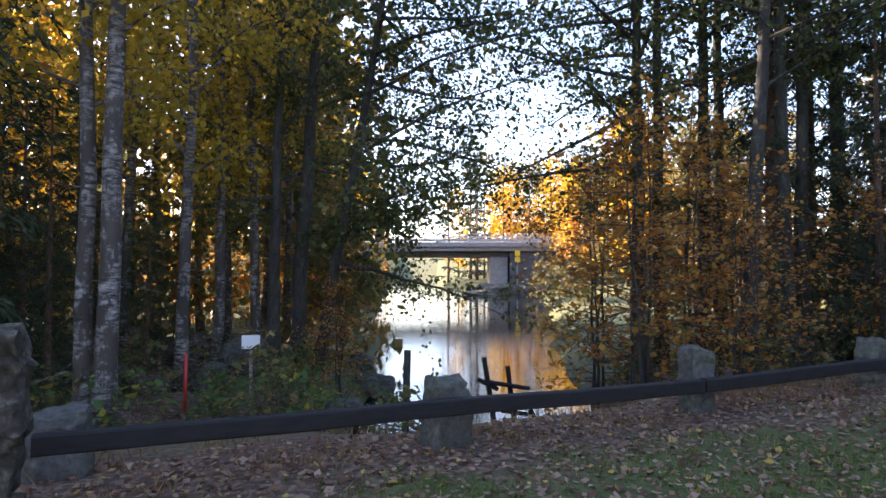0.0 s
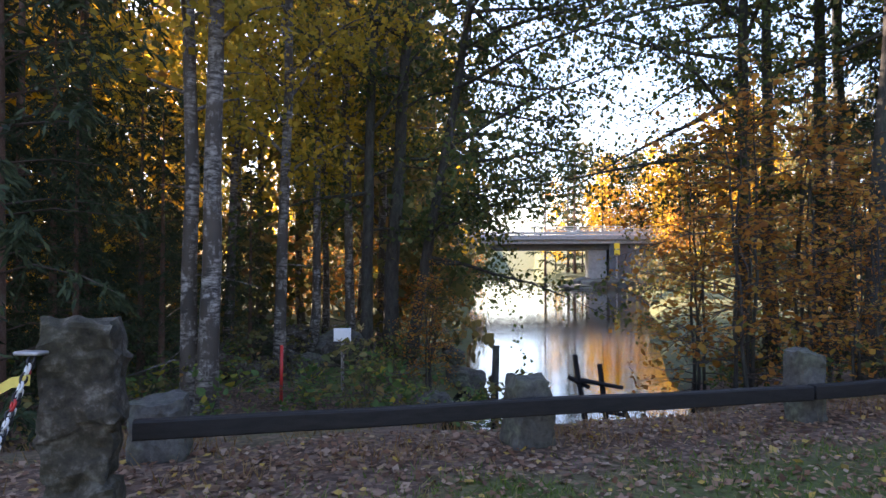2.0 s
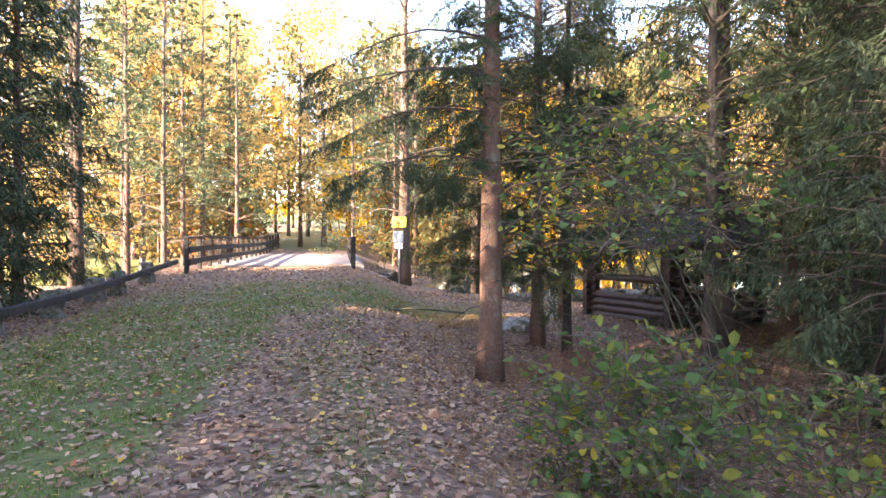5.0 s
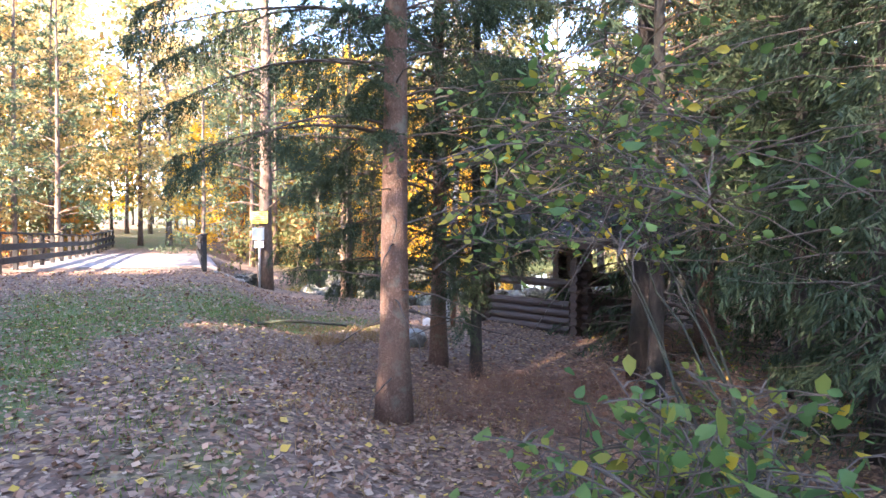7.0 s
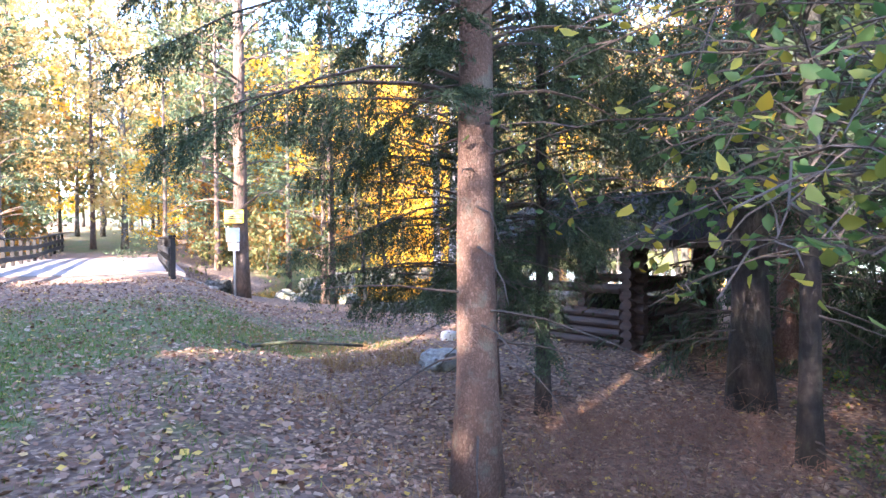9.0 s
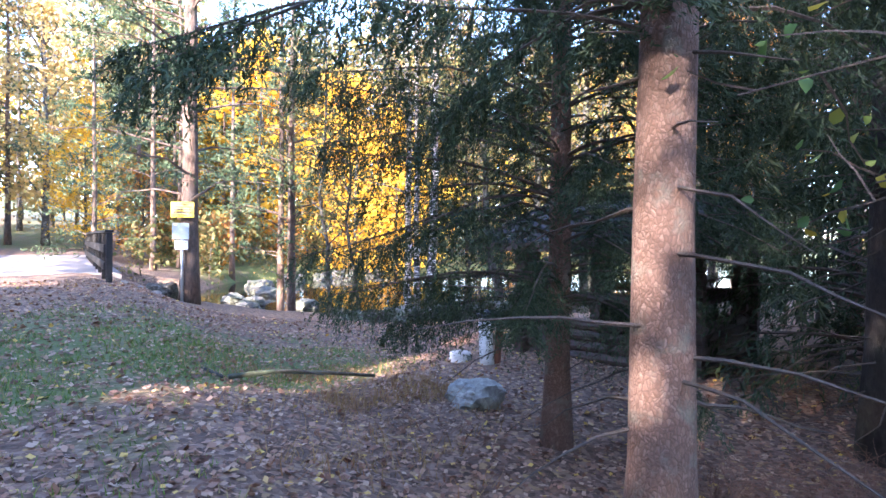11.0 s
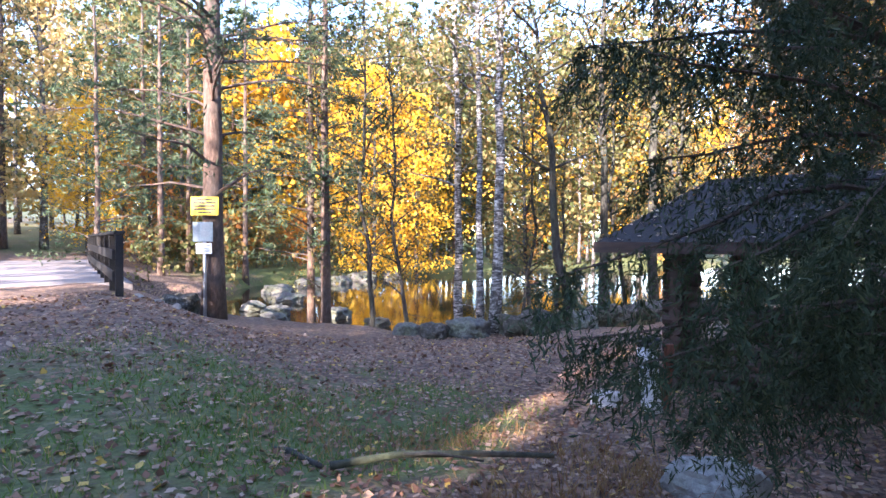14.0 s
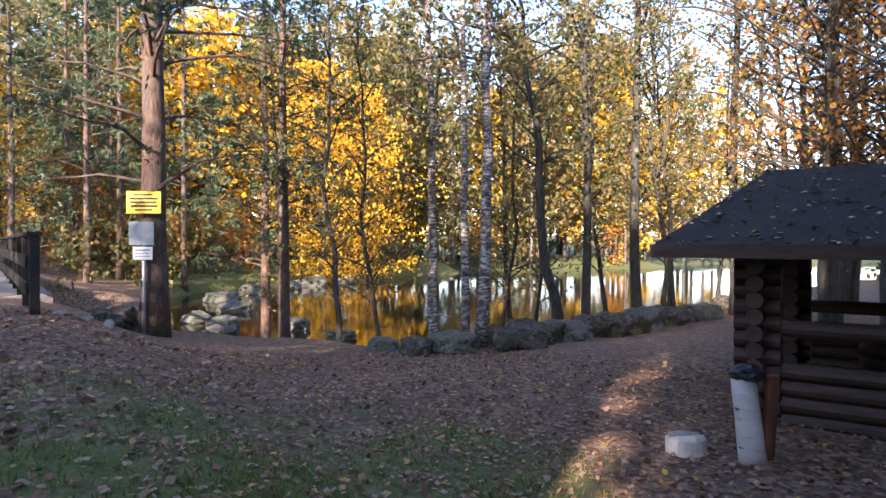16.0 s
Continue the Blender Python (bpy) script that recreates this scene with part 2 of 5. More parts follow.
def ground_material():
    m, nt, bsdf = material("forest ground")
    fine = texture(nt, "noise", 26, 10, (1, 1, 1), 0.75)
    cells = texture(nt, "voronoi", 17)
    vo = nt.nodes.new("ShaderNodeTexVoronoi")
    vo.inputs["Scale"].default_value, vo.inputs["Randomness"].default_value = 19.0, 1.0
    co = nt.nodes.new("ShaderNodeTexCoord")
    warp = nt.nodes.new("ShaderNodeVectorMath")
    warp.operation = "MULTIPLY_ADD"
    wz = nt.nodes.new("ShaderNodeTexNoise")
    wz.inputs["Scale"].default_value = 11.0
    nt.links.new(co.outputs["Object"], wz.inputs["Vector"])
    nt.links.new(wz.outputs["Color"], warp.inputs[0])
    warp.inputs[1].default_value = (0.09, 0.09, 0.09)
    nt.links.new(co.outputs["Object"], warp.inputs[2])
    nt.links.new(warp.outputs[0], vo.inputs["Vector"])
    sep = nt.nodes.new("ShaderNodeSeparateColor")
    nt.links.new(vo.outputs["Color"], sep.inputs[0])
    leafy = ramp(nt, sep.outputs[0], [(0.0, (0.055, 0.030, 0.018)), (0.35, (0.125, 0.070, 0.043)), (0.65, (0.21, 0.128, 0.085)), (0.88, (0.31, 0.205, 0.15)), (1.0, (0.42, 0.27, 0.09))])
    soil = ramp(nt, fine, [(0.28, (0.030, 0.018, 0.012)), (0.5, (0.10, 0.060, 0.042)), (0.68, (0.22, 0.145, 0.11)), (0.8, (0.34, 0.24, 0.19))])
    green = ramp(nt, fine, [(0.3, (0.03, 0.042, 0.010)), (0.55, (0.085, 0.115, 0.024)), (0.75, (0.16, 0.16, 0.045))])
    at = nt.nodes.new("ShaderNodeAttribute")
    at.attribute_name = "grass"
    patch = texture(nt, "noise", 1.1, 6)
    add = nt.nodes.new("ShaderNodeMath")
    add.operation = "MULTIPLY_ADD"
    nt.links.new(patch, add.inputs[0])
    add.inputs[1].default_value = 1.6
    nt.links.new(at.outputs["Fac"], add.inputs[2])
    sub = nt.nodes.new("ShaderNodeMapRange")
    sub.inputs["From Min"].default_value, sub.inputs["From Max"].default_value = 1.05, 1.45
    sub.inputs["To Max"].default_value = 0.9
    nt.links.new(add.outputs[0], sub.inputs["Value"])
    soil = mix(nt, 0.62, soil, leafy)
    c = mix(nt, sub.outputs[0], soil, green)
    nt.links.new(c, bsdf.inputs["Base Color"])
    bsdf.inputs["Roughness"].default_value = 0.95
    bump(nt, bsdf, cells, 0.4, 0.02)
    return m


def water_material():
    m, nt, bsdf = material("dark river water")
    bsdf.inputs["Base Color"].default_value = (0.012, 0.010, 0.007, 1)
    bsdf.inputs["Roughness"].default_value = 0.03
    bsdf.inputs["IOR"].default_value = 1.333
    bsdf.inputs["Specular IOR Level"].default_value = 0.5
    w = texture(nt, "noise", 2.6, 4, (0.7, 1.8, 1))
    bump(nt, bsdf, w, 0.07, 0.05)
    return m


M_GROUND, M_WATER = ground_material(), water_material()

# ---- mesh helpers ----
class Builder:
    """Collects vertices and faces, then makes one mesh of them."""

    def __init__(self):
        self.v, self.f, self.n = [], [], 0

    def add(self, verts, faces):
        self.v.append(np.asarray(verts, float))
        self.f += [tuple(i + self.n for i in f) for f in faces]
        self.n += len(verts)

    def tube(self, points, radii, sides=6, caps=True):
        p = np.asarray(points, float)
        k = len(p)
        d = np.gradient(p, axis=0)
        d /= np.linalg.norm(d, axis=1)[:, None] + 1e-9
        ref = np.array([0.0, 0.0, 1.0]) if abs(d[0][2]) < 0.8 else np.array([1.0, 0.0, 0.0])
        a = np.cross(d, ref)
        a /= np.linalg.norm(a, axis=1)[:, None] + 1e-9
        b = np.cross(d, a)
        ang = np.arange(sides) * 2 * math.pi / sides
        r = np.broadcast_to(np.asarray(radii, float), (k,))[:, None, None]
        ring = p[:, None, :] + r * (np.cos(ang)[None, :, None] * a[:, None, :] + np.sin(ang)[None, :, None] * b[:, None, :])
        faces = [(i * sides + j, i * sides + (j + 1) % sides, (i + 1) * sides + (j + 1) % sides, (i + 1) * sides + j) for i in range(k - 1) for j in range(sides)]
        if caps:
            faces += [tuple(range(sides))[::-1], tuple(range((k - 1) * sides, k * sides))]
        self.add(ring.reshape(-1, 3), faces)

    def box(self, lo, hi, m=None, bevel=0.0):
        """A box from corner to corner with chamfered upright and level edges."""
        bm = bmesh.new()
        bmesh.ops.create_cube(bm, size=1)
        c, s = [(l + h) / 2 for l, h in zip(lo, hi)], [h - l for l, h in zip(lo, hi)]
        for v in bm.verts:
            v.co = Vector((v.co[i] * s[i] + c[i] for i in range(3)))
        if bevel:
            bmesh.ops.bevel(bm, geom=bm.edges[:], offset=bevel, segments=1, affect="EDGES")
        self.bm(bm, m)

    def bm(self, bm, m=None):
        if m is not None:
            bmesh.ops.transform(bm, matrix=m, verts=bm.verts)
        bm.verts.index_update()
        self.add([tuple(v.co) for v in bm.verts], [[v.index for v in f.verts] for f in bm.faces])
        bm.free()

    def mesh(self, name, mat, smooth=False):
        me = bpy.data.meshes.new(name)
        me.from_pydata(np.concatenate(self.v).tolist() if self.v else [], [], self.f)
        me.materials.append(mat)
        if smooth:
            me.shade_smooth()
        return me


def part(name, built, mat, parent=None, label="", smooth=False):
    ob = new(name, built.mesh(name, mat, smooth))
    if parent is not None:
        ob.parent = parent
    if label:
        tagged(ob, label)
    return ob


def thing(name, place, label, category, group="", kind=""):
    ob = new(name)
    ob.matrix_basis = Matrix.Translation(place) if not isinstance(place, Matrix) else place
    return tagged(ob, label, category, group, kind)


def quads_mesh(name, centres, along, across, mat, bend=0.0, tri=False):
    """Many little blades: a rhombus (or a spike) round each centre, with half axes along and across."""
    n = len(centres)
    me = bpy.data.meshes.new(name)
    k = 3 if tri else 4
    if tri:
        v = np.stack([centres - across, centres + across, centres + along * 2], 1)
    else:
        v = np.stack([centres - along, centres + across + along * 0.1, centres + along, centres - across + along * 0.1], 1)
        if bend:
            v[:, 1, 2] += bend
            v[:, 3, 2] += bend
    me.vertices.add(n * k)
    me.vertices.foreach_set("co", v.astype(np.float32).ravel())
    me.loops.add(n * k)
    me.loops.foreach_set("vertex_index", np.arange(n * k, dtype=np.int32))
    me.polygons.add(n)
    me.polygons.foreach_set("loop_start", np.arange(0, n * k, k, dtype=np.int32))
    me.update(calc_edges=True)
    me.validate()
    me.materials.append(mat)
    return me


def oval_mesh(name, c, a, b, mat):
    """Pointed oval leaves folded along the midrib: six vertices and two faces each."""
    n = len(c)
    up = np.cross(a, b)
    up /= np.linalg.norm(up, axis=1)[:, None] + 1e-9
    up *= np.linalg.norm(b, axis=1)[:, None] * 0.35
    v = np.stack([c - a, c - a * 0.35 + b + up, c + a * 0.35 + b * 0.8 + up, c + a, c + a * 0.35 - b * 0.8 + up, c - a * 0.35 - b + up], 1)
    me = bpy.data.meshes.new(name)
    me.vertices.add(n * 6)
    me.vertices.foreach_set("co", v.astype(np.float32).ravel())
    idx = (np.arange(n)[:, None] * 6 + np.array([0, 1, 2, 3, 0, 3, 4, 5])).astype(np.int32).ravel()
    me.loops.add(n * 8)
    me.loops.foreach_set("vertex_index", idx)
    me.polygons.add(n * 2)
    me.polygons.foreach_set("loop_start", np.arange(0, n * 8, 4, dtype=np.int32))
    me.update(calc_edges=True)
    me.validate()
    me.materials.append(mat)
    return me


def blades(name, centres, size, mat, rng, aspect=0.42, flat=0.0, spread=0.35, tri=False, oval=False):
    """Randomly turned leaves of about that size."""
    n = len(centres)
    a = rng.normal(size=(n, 3))
    a[:, 2] *= 1 - flat
    a /= np.linalg.norm(a, axis=1)[:, None]
    b = np.cross(a, rng.normal(size=(n, 3)) * (1, 1, 1) + np.array([0, 0, 4.0 * flat]))
    b /= np.linalg.norm(b, axis=1)[:, None] + 1e-9
    s = size * (1 + spread * rng.normal(size=n)).clip(0.4, 2.0)[:, None] * 0.5
    if oval:
        return oval_mesh(name, centres, a * s, b * s * aspect, mat)
    return quads_mesh(name, centres, a * s, b * s * aspect * 2 * 0.6, mat, tri=tri)


# ---- the lie of the land ----
U = np.array([math.cos(radians(25)), math.sin(radians(25))])   # along the causeway
N = np.array([-U[1], U[0]])                                    # to its river side
WATER = -1.0


def smooth(a, b, x):
    t = np.clip((x - a) / (b - a), 0, 1)
    return t * t * (3 - 2 * t)


def road_height(s):
    return 0.08 + 0.45 * smooth(12, 24, s) + 0.030 * np.maximum(s - 38, 0) + 0.03 * np.maximum(s - 55, 0)


def wobble(x, y, k, seed):
    return np.sin(x * k + seed) * np.cos(y * k * 1.3 + 2 * seed) + 0.5 * np.sin(x * k * 2.3 + 1.7 * seed + y * k * 1.9)


def height(x, y):
    x, y = np.asarray(x, float), np.asarray(y, float)
    s, n = x * U[0] + y * U[1], x * N[0] + y * N[1]
    top = road_height(s)
    far = smooth(40, 60, s)
    right = -0.45 * smooth(-0.4, -2.6, n) - 0.45 * smooth(13, 24, s) * smooth(-1.2, -4.0, n) * (1 - far) - 0.28 * smooth(19, 23.5, s) * smooth(-3.4, -5.5, n) * (1 - far) - (top - 0.55) * far * smooth(-4, -10, n)
    right = right - 0.15 * smooth(-1.3, -2.4, n) * smooth(3, 5.5, s) * smooth(14.0, 12.0, s)
    left = -0.75 * smooth(4.9, 9.5, n) * (1 - far)
    z = top + right + left + 0.035 * wobble(x, y, 0.9, 1.0) * smooth(0.4, 2.5, np.abs(n - 1.7))
    # the wooded bank across the landing
    bank = smooth(-1.0, -4.0, x + 0.1 * (y - 8)) * smooth(6, 9, y)
    z = z + bank * (0.25 + 0.35 * smooth(10, 40, -x)) + bank * 0.12 * wobble(x, y, 1.7, 2.2)
    z = z + 3.5 * smooth(90, 220, np.hypot(x - 20, y - 5))
    # river before the road bridge
    edge = 0.5 * wobble(y, x, 0.35, 4.0) * 0.5
    wl = smooth(-1.1, 0.6, x + 0.6 + 0.10 * (y - 9.9) + edge)
    wr = smooth(0.9, -0.9, x - np.interp(y, [10.5, 50, 62, 70, 80, 110], [2.0, 8.0, 7.0, 2.5, 2.5, -1.0]) + edge)
    w = wl * wr * smooth(6.3, 8.7, y - 0.42 * x) * smooth(230, 190, y)
    # stream under the footbridge
    w = np.maximum(w, smooth(27.2, 29.0, s + 0.3 * edge) * smooth(40, 38, s + edge) * smooth(-9, -6, n) * smooth(60, 50, n))
    # mill pond
    shore = np.interp(y, [-60, -20, -10, -4, 0, 2, 4, 6, 8, 12], [60, 41, 33, 29, 26.3, 25.4, 25.4, 27.2, 28.8, 31])
    beyond = np.interp(y, [-60, -30, 0, 6, 10, 14], [76, 70, 60, 52, 47, 40])
    w = np.maximum(w, smooth(-0.6, 1.2, x - shore + edge) * smooth(1.5, -1.5, x - beyond + edge * 3) * smooth(-62, -50, y) * smooth(13, 10, y))
    return z * (1 - w) + (-2.0) * w


def ground_at(x, y):
    return float(height(x, y))


def axis(fine_lo, fine_hi, step, reach):
    mid = np.arange(fine_lo, fine_hi + step / 2, step)
    out = np.array([1.5, 4, 8, 14, 22, 34, 50, 75, 110, 170, 260, 420, 700, 1200, reach])
    return np.concatenate([fine_lo - out[::-1], mid, fine_hi + out])


gx, gy = axis(-14, 48, 0.4, 2000), axis(-16, 26, 0.4, 2000)
GX, GY = np.meshgrid(gx, gy)
GZ = height(GX, GY)
nx, ny = len(gx), len(gy)
me = bpy.data.meshes.new("ground")
me.from_pydata(np.stack([GX, GY, GZ], -1).reshape(-1, 3).tolist(), [], [(j * nx + i, j * nx + i + 1, (j + 1) * nx + i + 1, (j + 1) * nx + i) for j in range(ny - 1) for i in range(nx - 1)])
me.materials.append(M_GROUND)
me.shade_smooth()


def grassiness(x, y):
    s, n = x * U[0] + y * U[1], x * N[0] + y * N[1]
    verge = smooth(0.5, 1.2, n) * smooth(4.9, 3.2, n) * smooth(20, 14, s) * 0.80
    middle = smooth(-1.1, -0.5, n) * smooth(0.6, 0.1, n) * smooth(2, 5, s) * smooth(20, 14, s) * 0.25
    lawn = smooth(3.6, 1.6, n) * smooth(-5.0, -3.4, n) * smooth(11.0, 13.0, s - 0.5 * n) * smooth(21.0, 17.0, s) * 0.68 * smooth(-0.5, 0.7, n + 1.2 + 1.8 * (s - 14.8))
    spots = smooth(5.0, 5.5, n) * smooth(8, 6.5, n) * 0.3
    hill = smooth(42, 50, s) * 0.6 * smooth(-3, -1, n) * smooth(9, 5, n)
    wild = smooth(8.5, 12, n) * 0.72
    over = smooth(36, 46, x) * smooth(-3.5, -6, n) * 0.72
    return np.maximum.reduce([verge, middle, lawn, spots, hill, wild, over])


attr = me.attributes.new("grass", "FLOAT", "POINT")
attr.data.foreach_set("value", grassiness(GX, GY).astype(np.float32).ravel())
tagged(new("ground", me), "leaf-strewn forest ground with grass strips along a gravel track", "ground", kind="structure")
b = Builder()
b.add([(-400, -400, WATER), (400, -400, WATER), (400, 400, WATER), (-400, 400, WATER)], [(0, 1, 2, 3)])
tagged(part("water", b, M_WATER), "still dark river water mirroring the autumn trees", "water", kind="structure")


def on(x, y, dz=0.0):
    return (x, y, ground_at(x, y) + dz)


def sn(s, n):
    """World x, y from metres along the causeway and metres to its river side."""
    p = s * U + n * N
    return float(p[0]), float(p[1])


# ---- trees ----
def limb_line(rng, start, az, length, rise, droop, k=6, wob=0.13):
    t = np.linspace(0, 1, k)
    out = np.array([math.cos(az), math.sin(az)])
    p = np.zeros((k, 3))
    p[:, :2] = np.asarray(start)[:2] + np.outer(t * length * math.cos(rise), out)
    p[:, 2] = start[2] + t * length * math.sin(rise) - droop * length * t * t
    p[1:] += np.cumsum(rng.normal(size=(k - 1, 3)), 0) * wob * length / k
    return p


def trunk_line(rng, h, lean=(0, 0), wob=0.02, k=14, bow=0.0):
    t = np.linspace(0, 1, k)
    p = np.zeros((k, 3))
    p[:, 0] = lean[0] * h * t + bow * h * np.sin(math.pi * t)
    p[:, 1] = lean[1] * h * t
    p[:, 2] = h * t - 0.25 * (1 - t)
    p[1:, :2] += np.cumsum(rng.normal(size=(k - 1, 2)), 0) * wob
    return p


def along(p, t):
    i = t * (len(p) - 1)
    return np.stack([np.interp(i, np.arange(len(p)), p[:, c]) for c in range(3)], -1)


def leafy_tree(name, seed, h, r, bark, leaf_mat, label, category="tree", low=0.35, limbs=26, reach=2.2, rise=0.7, droop=0.25,
               leaves=6000, size=0.09, lean=(0, 0), stems=1, sides=9, twigs=6, scatter=0.28, wob=0.03, shape=1.0, thin=True, group="", spur=0, oval=False, flat=0.0, bias=None):
    """A broadleaf tree standing at the origin: trunk, limbs and a crown of single leaves."""
    rng = np.random.default_rng(seed)
    root = thing(name, (0, 0, 0), label, category, group)
    lb, spots = Builder(), []
    for q in range(stems):
        tb = Builder()
        ln = (lean[0] + (rng.normal() * 0.05 if stems > 1 else 0), lean[1] + (rng.normal() * 0.05 if stems > 1 else 0))
        hq = h * (1 if q == 0 else rng.uniform(0.75, 1.0))
        p = trunk_line(rng, hq, ln, wob)
        p[:, :2] += rng.normal(size=2) * 0.12 * (stems > 1)
        t = np.linspace(0, 1, len(p))
        rad = r * (1 - 0.8 * t) + 0.35 * r * np.exp(-t * 22)
        tb.tube(p, rad, sides)
        part("trunk", tb, bark, root, smooth=True)
        for i in range(limbs):
            f = low + (1 - low) * (i + rng.uniform(0, 1)) / limbs
            f = min(f, 0.985)
            start = along(p, np.array([f]))[0]
            q_ = (f - low) / (1 - low)
            L = reach * (0.35 + 0.75 * math.sin(math.pi * min(1.0, 0.16 + 0.80 * q_ ** 0.8))) * rng.uniform(0.55, 1.25) * shape
            az = i * 2.399 + rng.uniform(-0.5, 0.5)
            if bias is not None:
                turn_ = (az - bias + math.pi) % (2 * math.pi) - math.pi
                az = bias + turn_ * 0.55
            line = limb_line(rng, start, az, L, rise + rng.normal() * 0.2, droop)
            r0 = min(r * 0.35, 0.012 + 0.012 * L)
            lb.tube(line, np.linspace(r0, 0.004, 6), 5 if thin else 3, False)
            for w in range(twigs):
                g = rng.uniform(0.25, 1.0)
                st = along(line, np.array([g]))[0]
                tl = L * rng.uniform(0.2, 0.45)
                tw = limb_line(rng, st, rng.uniform(0, 6.28), tl, rng.normal() * 0.4 + 0.2, 0.25, 4)
                if thin:
                    lb.tube(tw, np.linspace(0.006, 0.002, 4), 3, False)
                spots.append(tw)
        for i in range(spur):
            f = rng.uniform(0.04, low)
            line = limb_line(rng, along(p, np.array([f]))[0], rng.uniform(0, 6.28), rng.uniform(0.3, 1.1), rng.normal() * 0.3, 0.1)
            lb.tube(line, np.linspace(0.012, 0.003, 6), 4, False)
    tagged(part("branchwork", lb, bark if r > 0.05 else M_TWIG, root), kind="stuff")
    spots = np.array(spots)
    pick = rng.integers(0, len(spots), leaves)
    f = rng.uniform(0, 3, leaves)
    i0 = np.minimum(f.astype(int), 2)
    base = spots[pick, i0] + (spots[pick, i0 + 1] - spots[pick, i0]) * (f - i0)[:, None]
    base += rng.normal(size=(leaves, 3)) * scatter * (0.4 + 0.6 * rng.random((leaves, 1)))
    crown = new("crown", blades("crown", base, size, leaf_mat, rng, 0.62 if oval else 0.75, flat, oval=oval))
    crown.parent = root
    return root


def conifer(name, seed, h, r, label, reach=2.4, low=0.08, step=0.38, per=5, twig_gap=0.14, needle=0.11, droop=0.35, width=0.03, hang=0.8, dead=0.0, sides=9, per_twig=5, lean=(0, 0), group="", mat=None, bark=None, long=1.0, coarse=1, shy=0.0, off=None, extra=(), bare_to=0.0):
    """A spruce at the origin: trunk, tiers of drooping boughs, hanging twigs clad in needles."""
    rng = np.random.default_rng(seed)
    root = thing(name, (0, 0, 0), label, "tree", group)
    p = trunk_line(rng, h, lean, 0.008)
    tb, lb = Builder(), Builder()
    t = np.linspace(0, 1, len(p))
    tb.tube(p, r * (1 - 0.92 * t) + 0.45 * r * np.exp(-t * 30), sides)
    part("trunk", tb, bark or M_SPRUCE, root, smooth=True)
    C, A = [], []
    z = h * low
    while z < h * 0.985:
        f = z / h
        L0 = reach * (1 - f) ** 0.75 * (0.75 + 0.25 * smooth(low, low + 0.15, f)) * (1 - shy * (1 - smooth(low + 0.06, low + 0.25, f)))
        todo = [(rng.uniform(0, 6.28), L0 * rng.uniform(0.65, 1.12) + 0.12) for i in range(per)]
        if z < bare_to:
            todo = todo[:1]
        todo += [(radians(a_), l_) for z_, a_, l_ in extra if z <= z_ < z + step * (1.15 - 0.5 * f)]
        for az, L in todo:
            if off is not None and off[0] < math.degrees(az) % 360 < off[1]:
                L *= off[2]
            start = along(p, np.array([f]))[0] + (0, 0, rng.uniform(-0.15, 0.15))
            line = limb_line(rng, start, az, L, 0.25 + 0.45 * f, droop + 0.1 * rng.normal(), 7, 0.05)
            line[-2:, 2] += np.array([0.02, 0.07]) * L
            thick = np.linspace(0.007 + 0.0055 * L, 0.0025, 7)
            lb.tube(line[::coarse], thick[::coarse], 4 if coarse == 1 else 3, False)
            k = max(3, int(L / twig_gap * (1.0 if z < 5.6 or coarse > 1 else 0.45))) * 2
            g = 0.12 + 0.88 * np.sqrt(rng.uniform(0, 1, k))
            base = along(line, g)
            d = np.array([math.cos(az), math.sin(az), 0.0])
            side = np.array([-d[1], d[0], 0.0]) * np.where(rng.random(k) < 0.5, -1, 1)[:, None]
            tl = long * (0.16 + 0.30 * (1.05 - g)) * min(1.0, 0.5 + L / 3) * rng.uniform(0.7, 1.3, k)
            way = side * 0.75 + d * 0.45 + np.array([0, 0, -1.0]) * (hang * rng.uniform(0.3, 1.2, k))[:, None] * min(1.0, L / 1.6)
            way /= np.linalg.norm(way, axis=1)[:, None]
            for q in range(per_twig):
                u = (q + rng.random(k)) / per_twig
                c = base + way * (tl * u)[:, None] + rng.normal(size=(k, 3)) * 0.012
                a = way + rng.normal(size=(k, 3)) * (0.62 if needle < 0.07 else 0.30)
                C.append(c)
                A.append(a)
            u = rng.random((k, 1))
            C.append(along(line, 0.2 + 0.8 * rng.random(k)))
            A.append(d + rng.normal(size=(k, 3)) * 0.5)
        z += step * (1.15 - 0.5 * f)
    for i in range(int(dead)):
        line = limb_line(rng, along(p, np.array([rng.uniform(0.03, low + 0.12)]))[0], rng.uniform(0, 6.28), rng.uniform(0.4, 1.6), rng.normal() * 0.15 - 0.1, 0.2, 7)
        lb.tube(line, np.linspace(0.012, 0.002, 7), 4, False)
    tagged(part("branchwork", lb, M_TWIG, root), kind="stuff")
    C, A = np.concatenate(C), np.concatenate(A)
    A /= np.linalg.norm(A, axis=1)[:, None]
    B = np.cross(A, rng.normal(size=A.shape))
    B /= np.linalg.norm(B, axis=1)[:, None] + 1e-9
    s = (rng.uniform(0.7, 1.3, len(C)) * needle * 0.5)[:, None]
    crown = new("crown", quads_mesh("crown", C, A * s, B * width * s / s.mean(), mat or L_SPRUCE))
    crown.parent = root
    return root


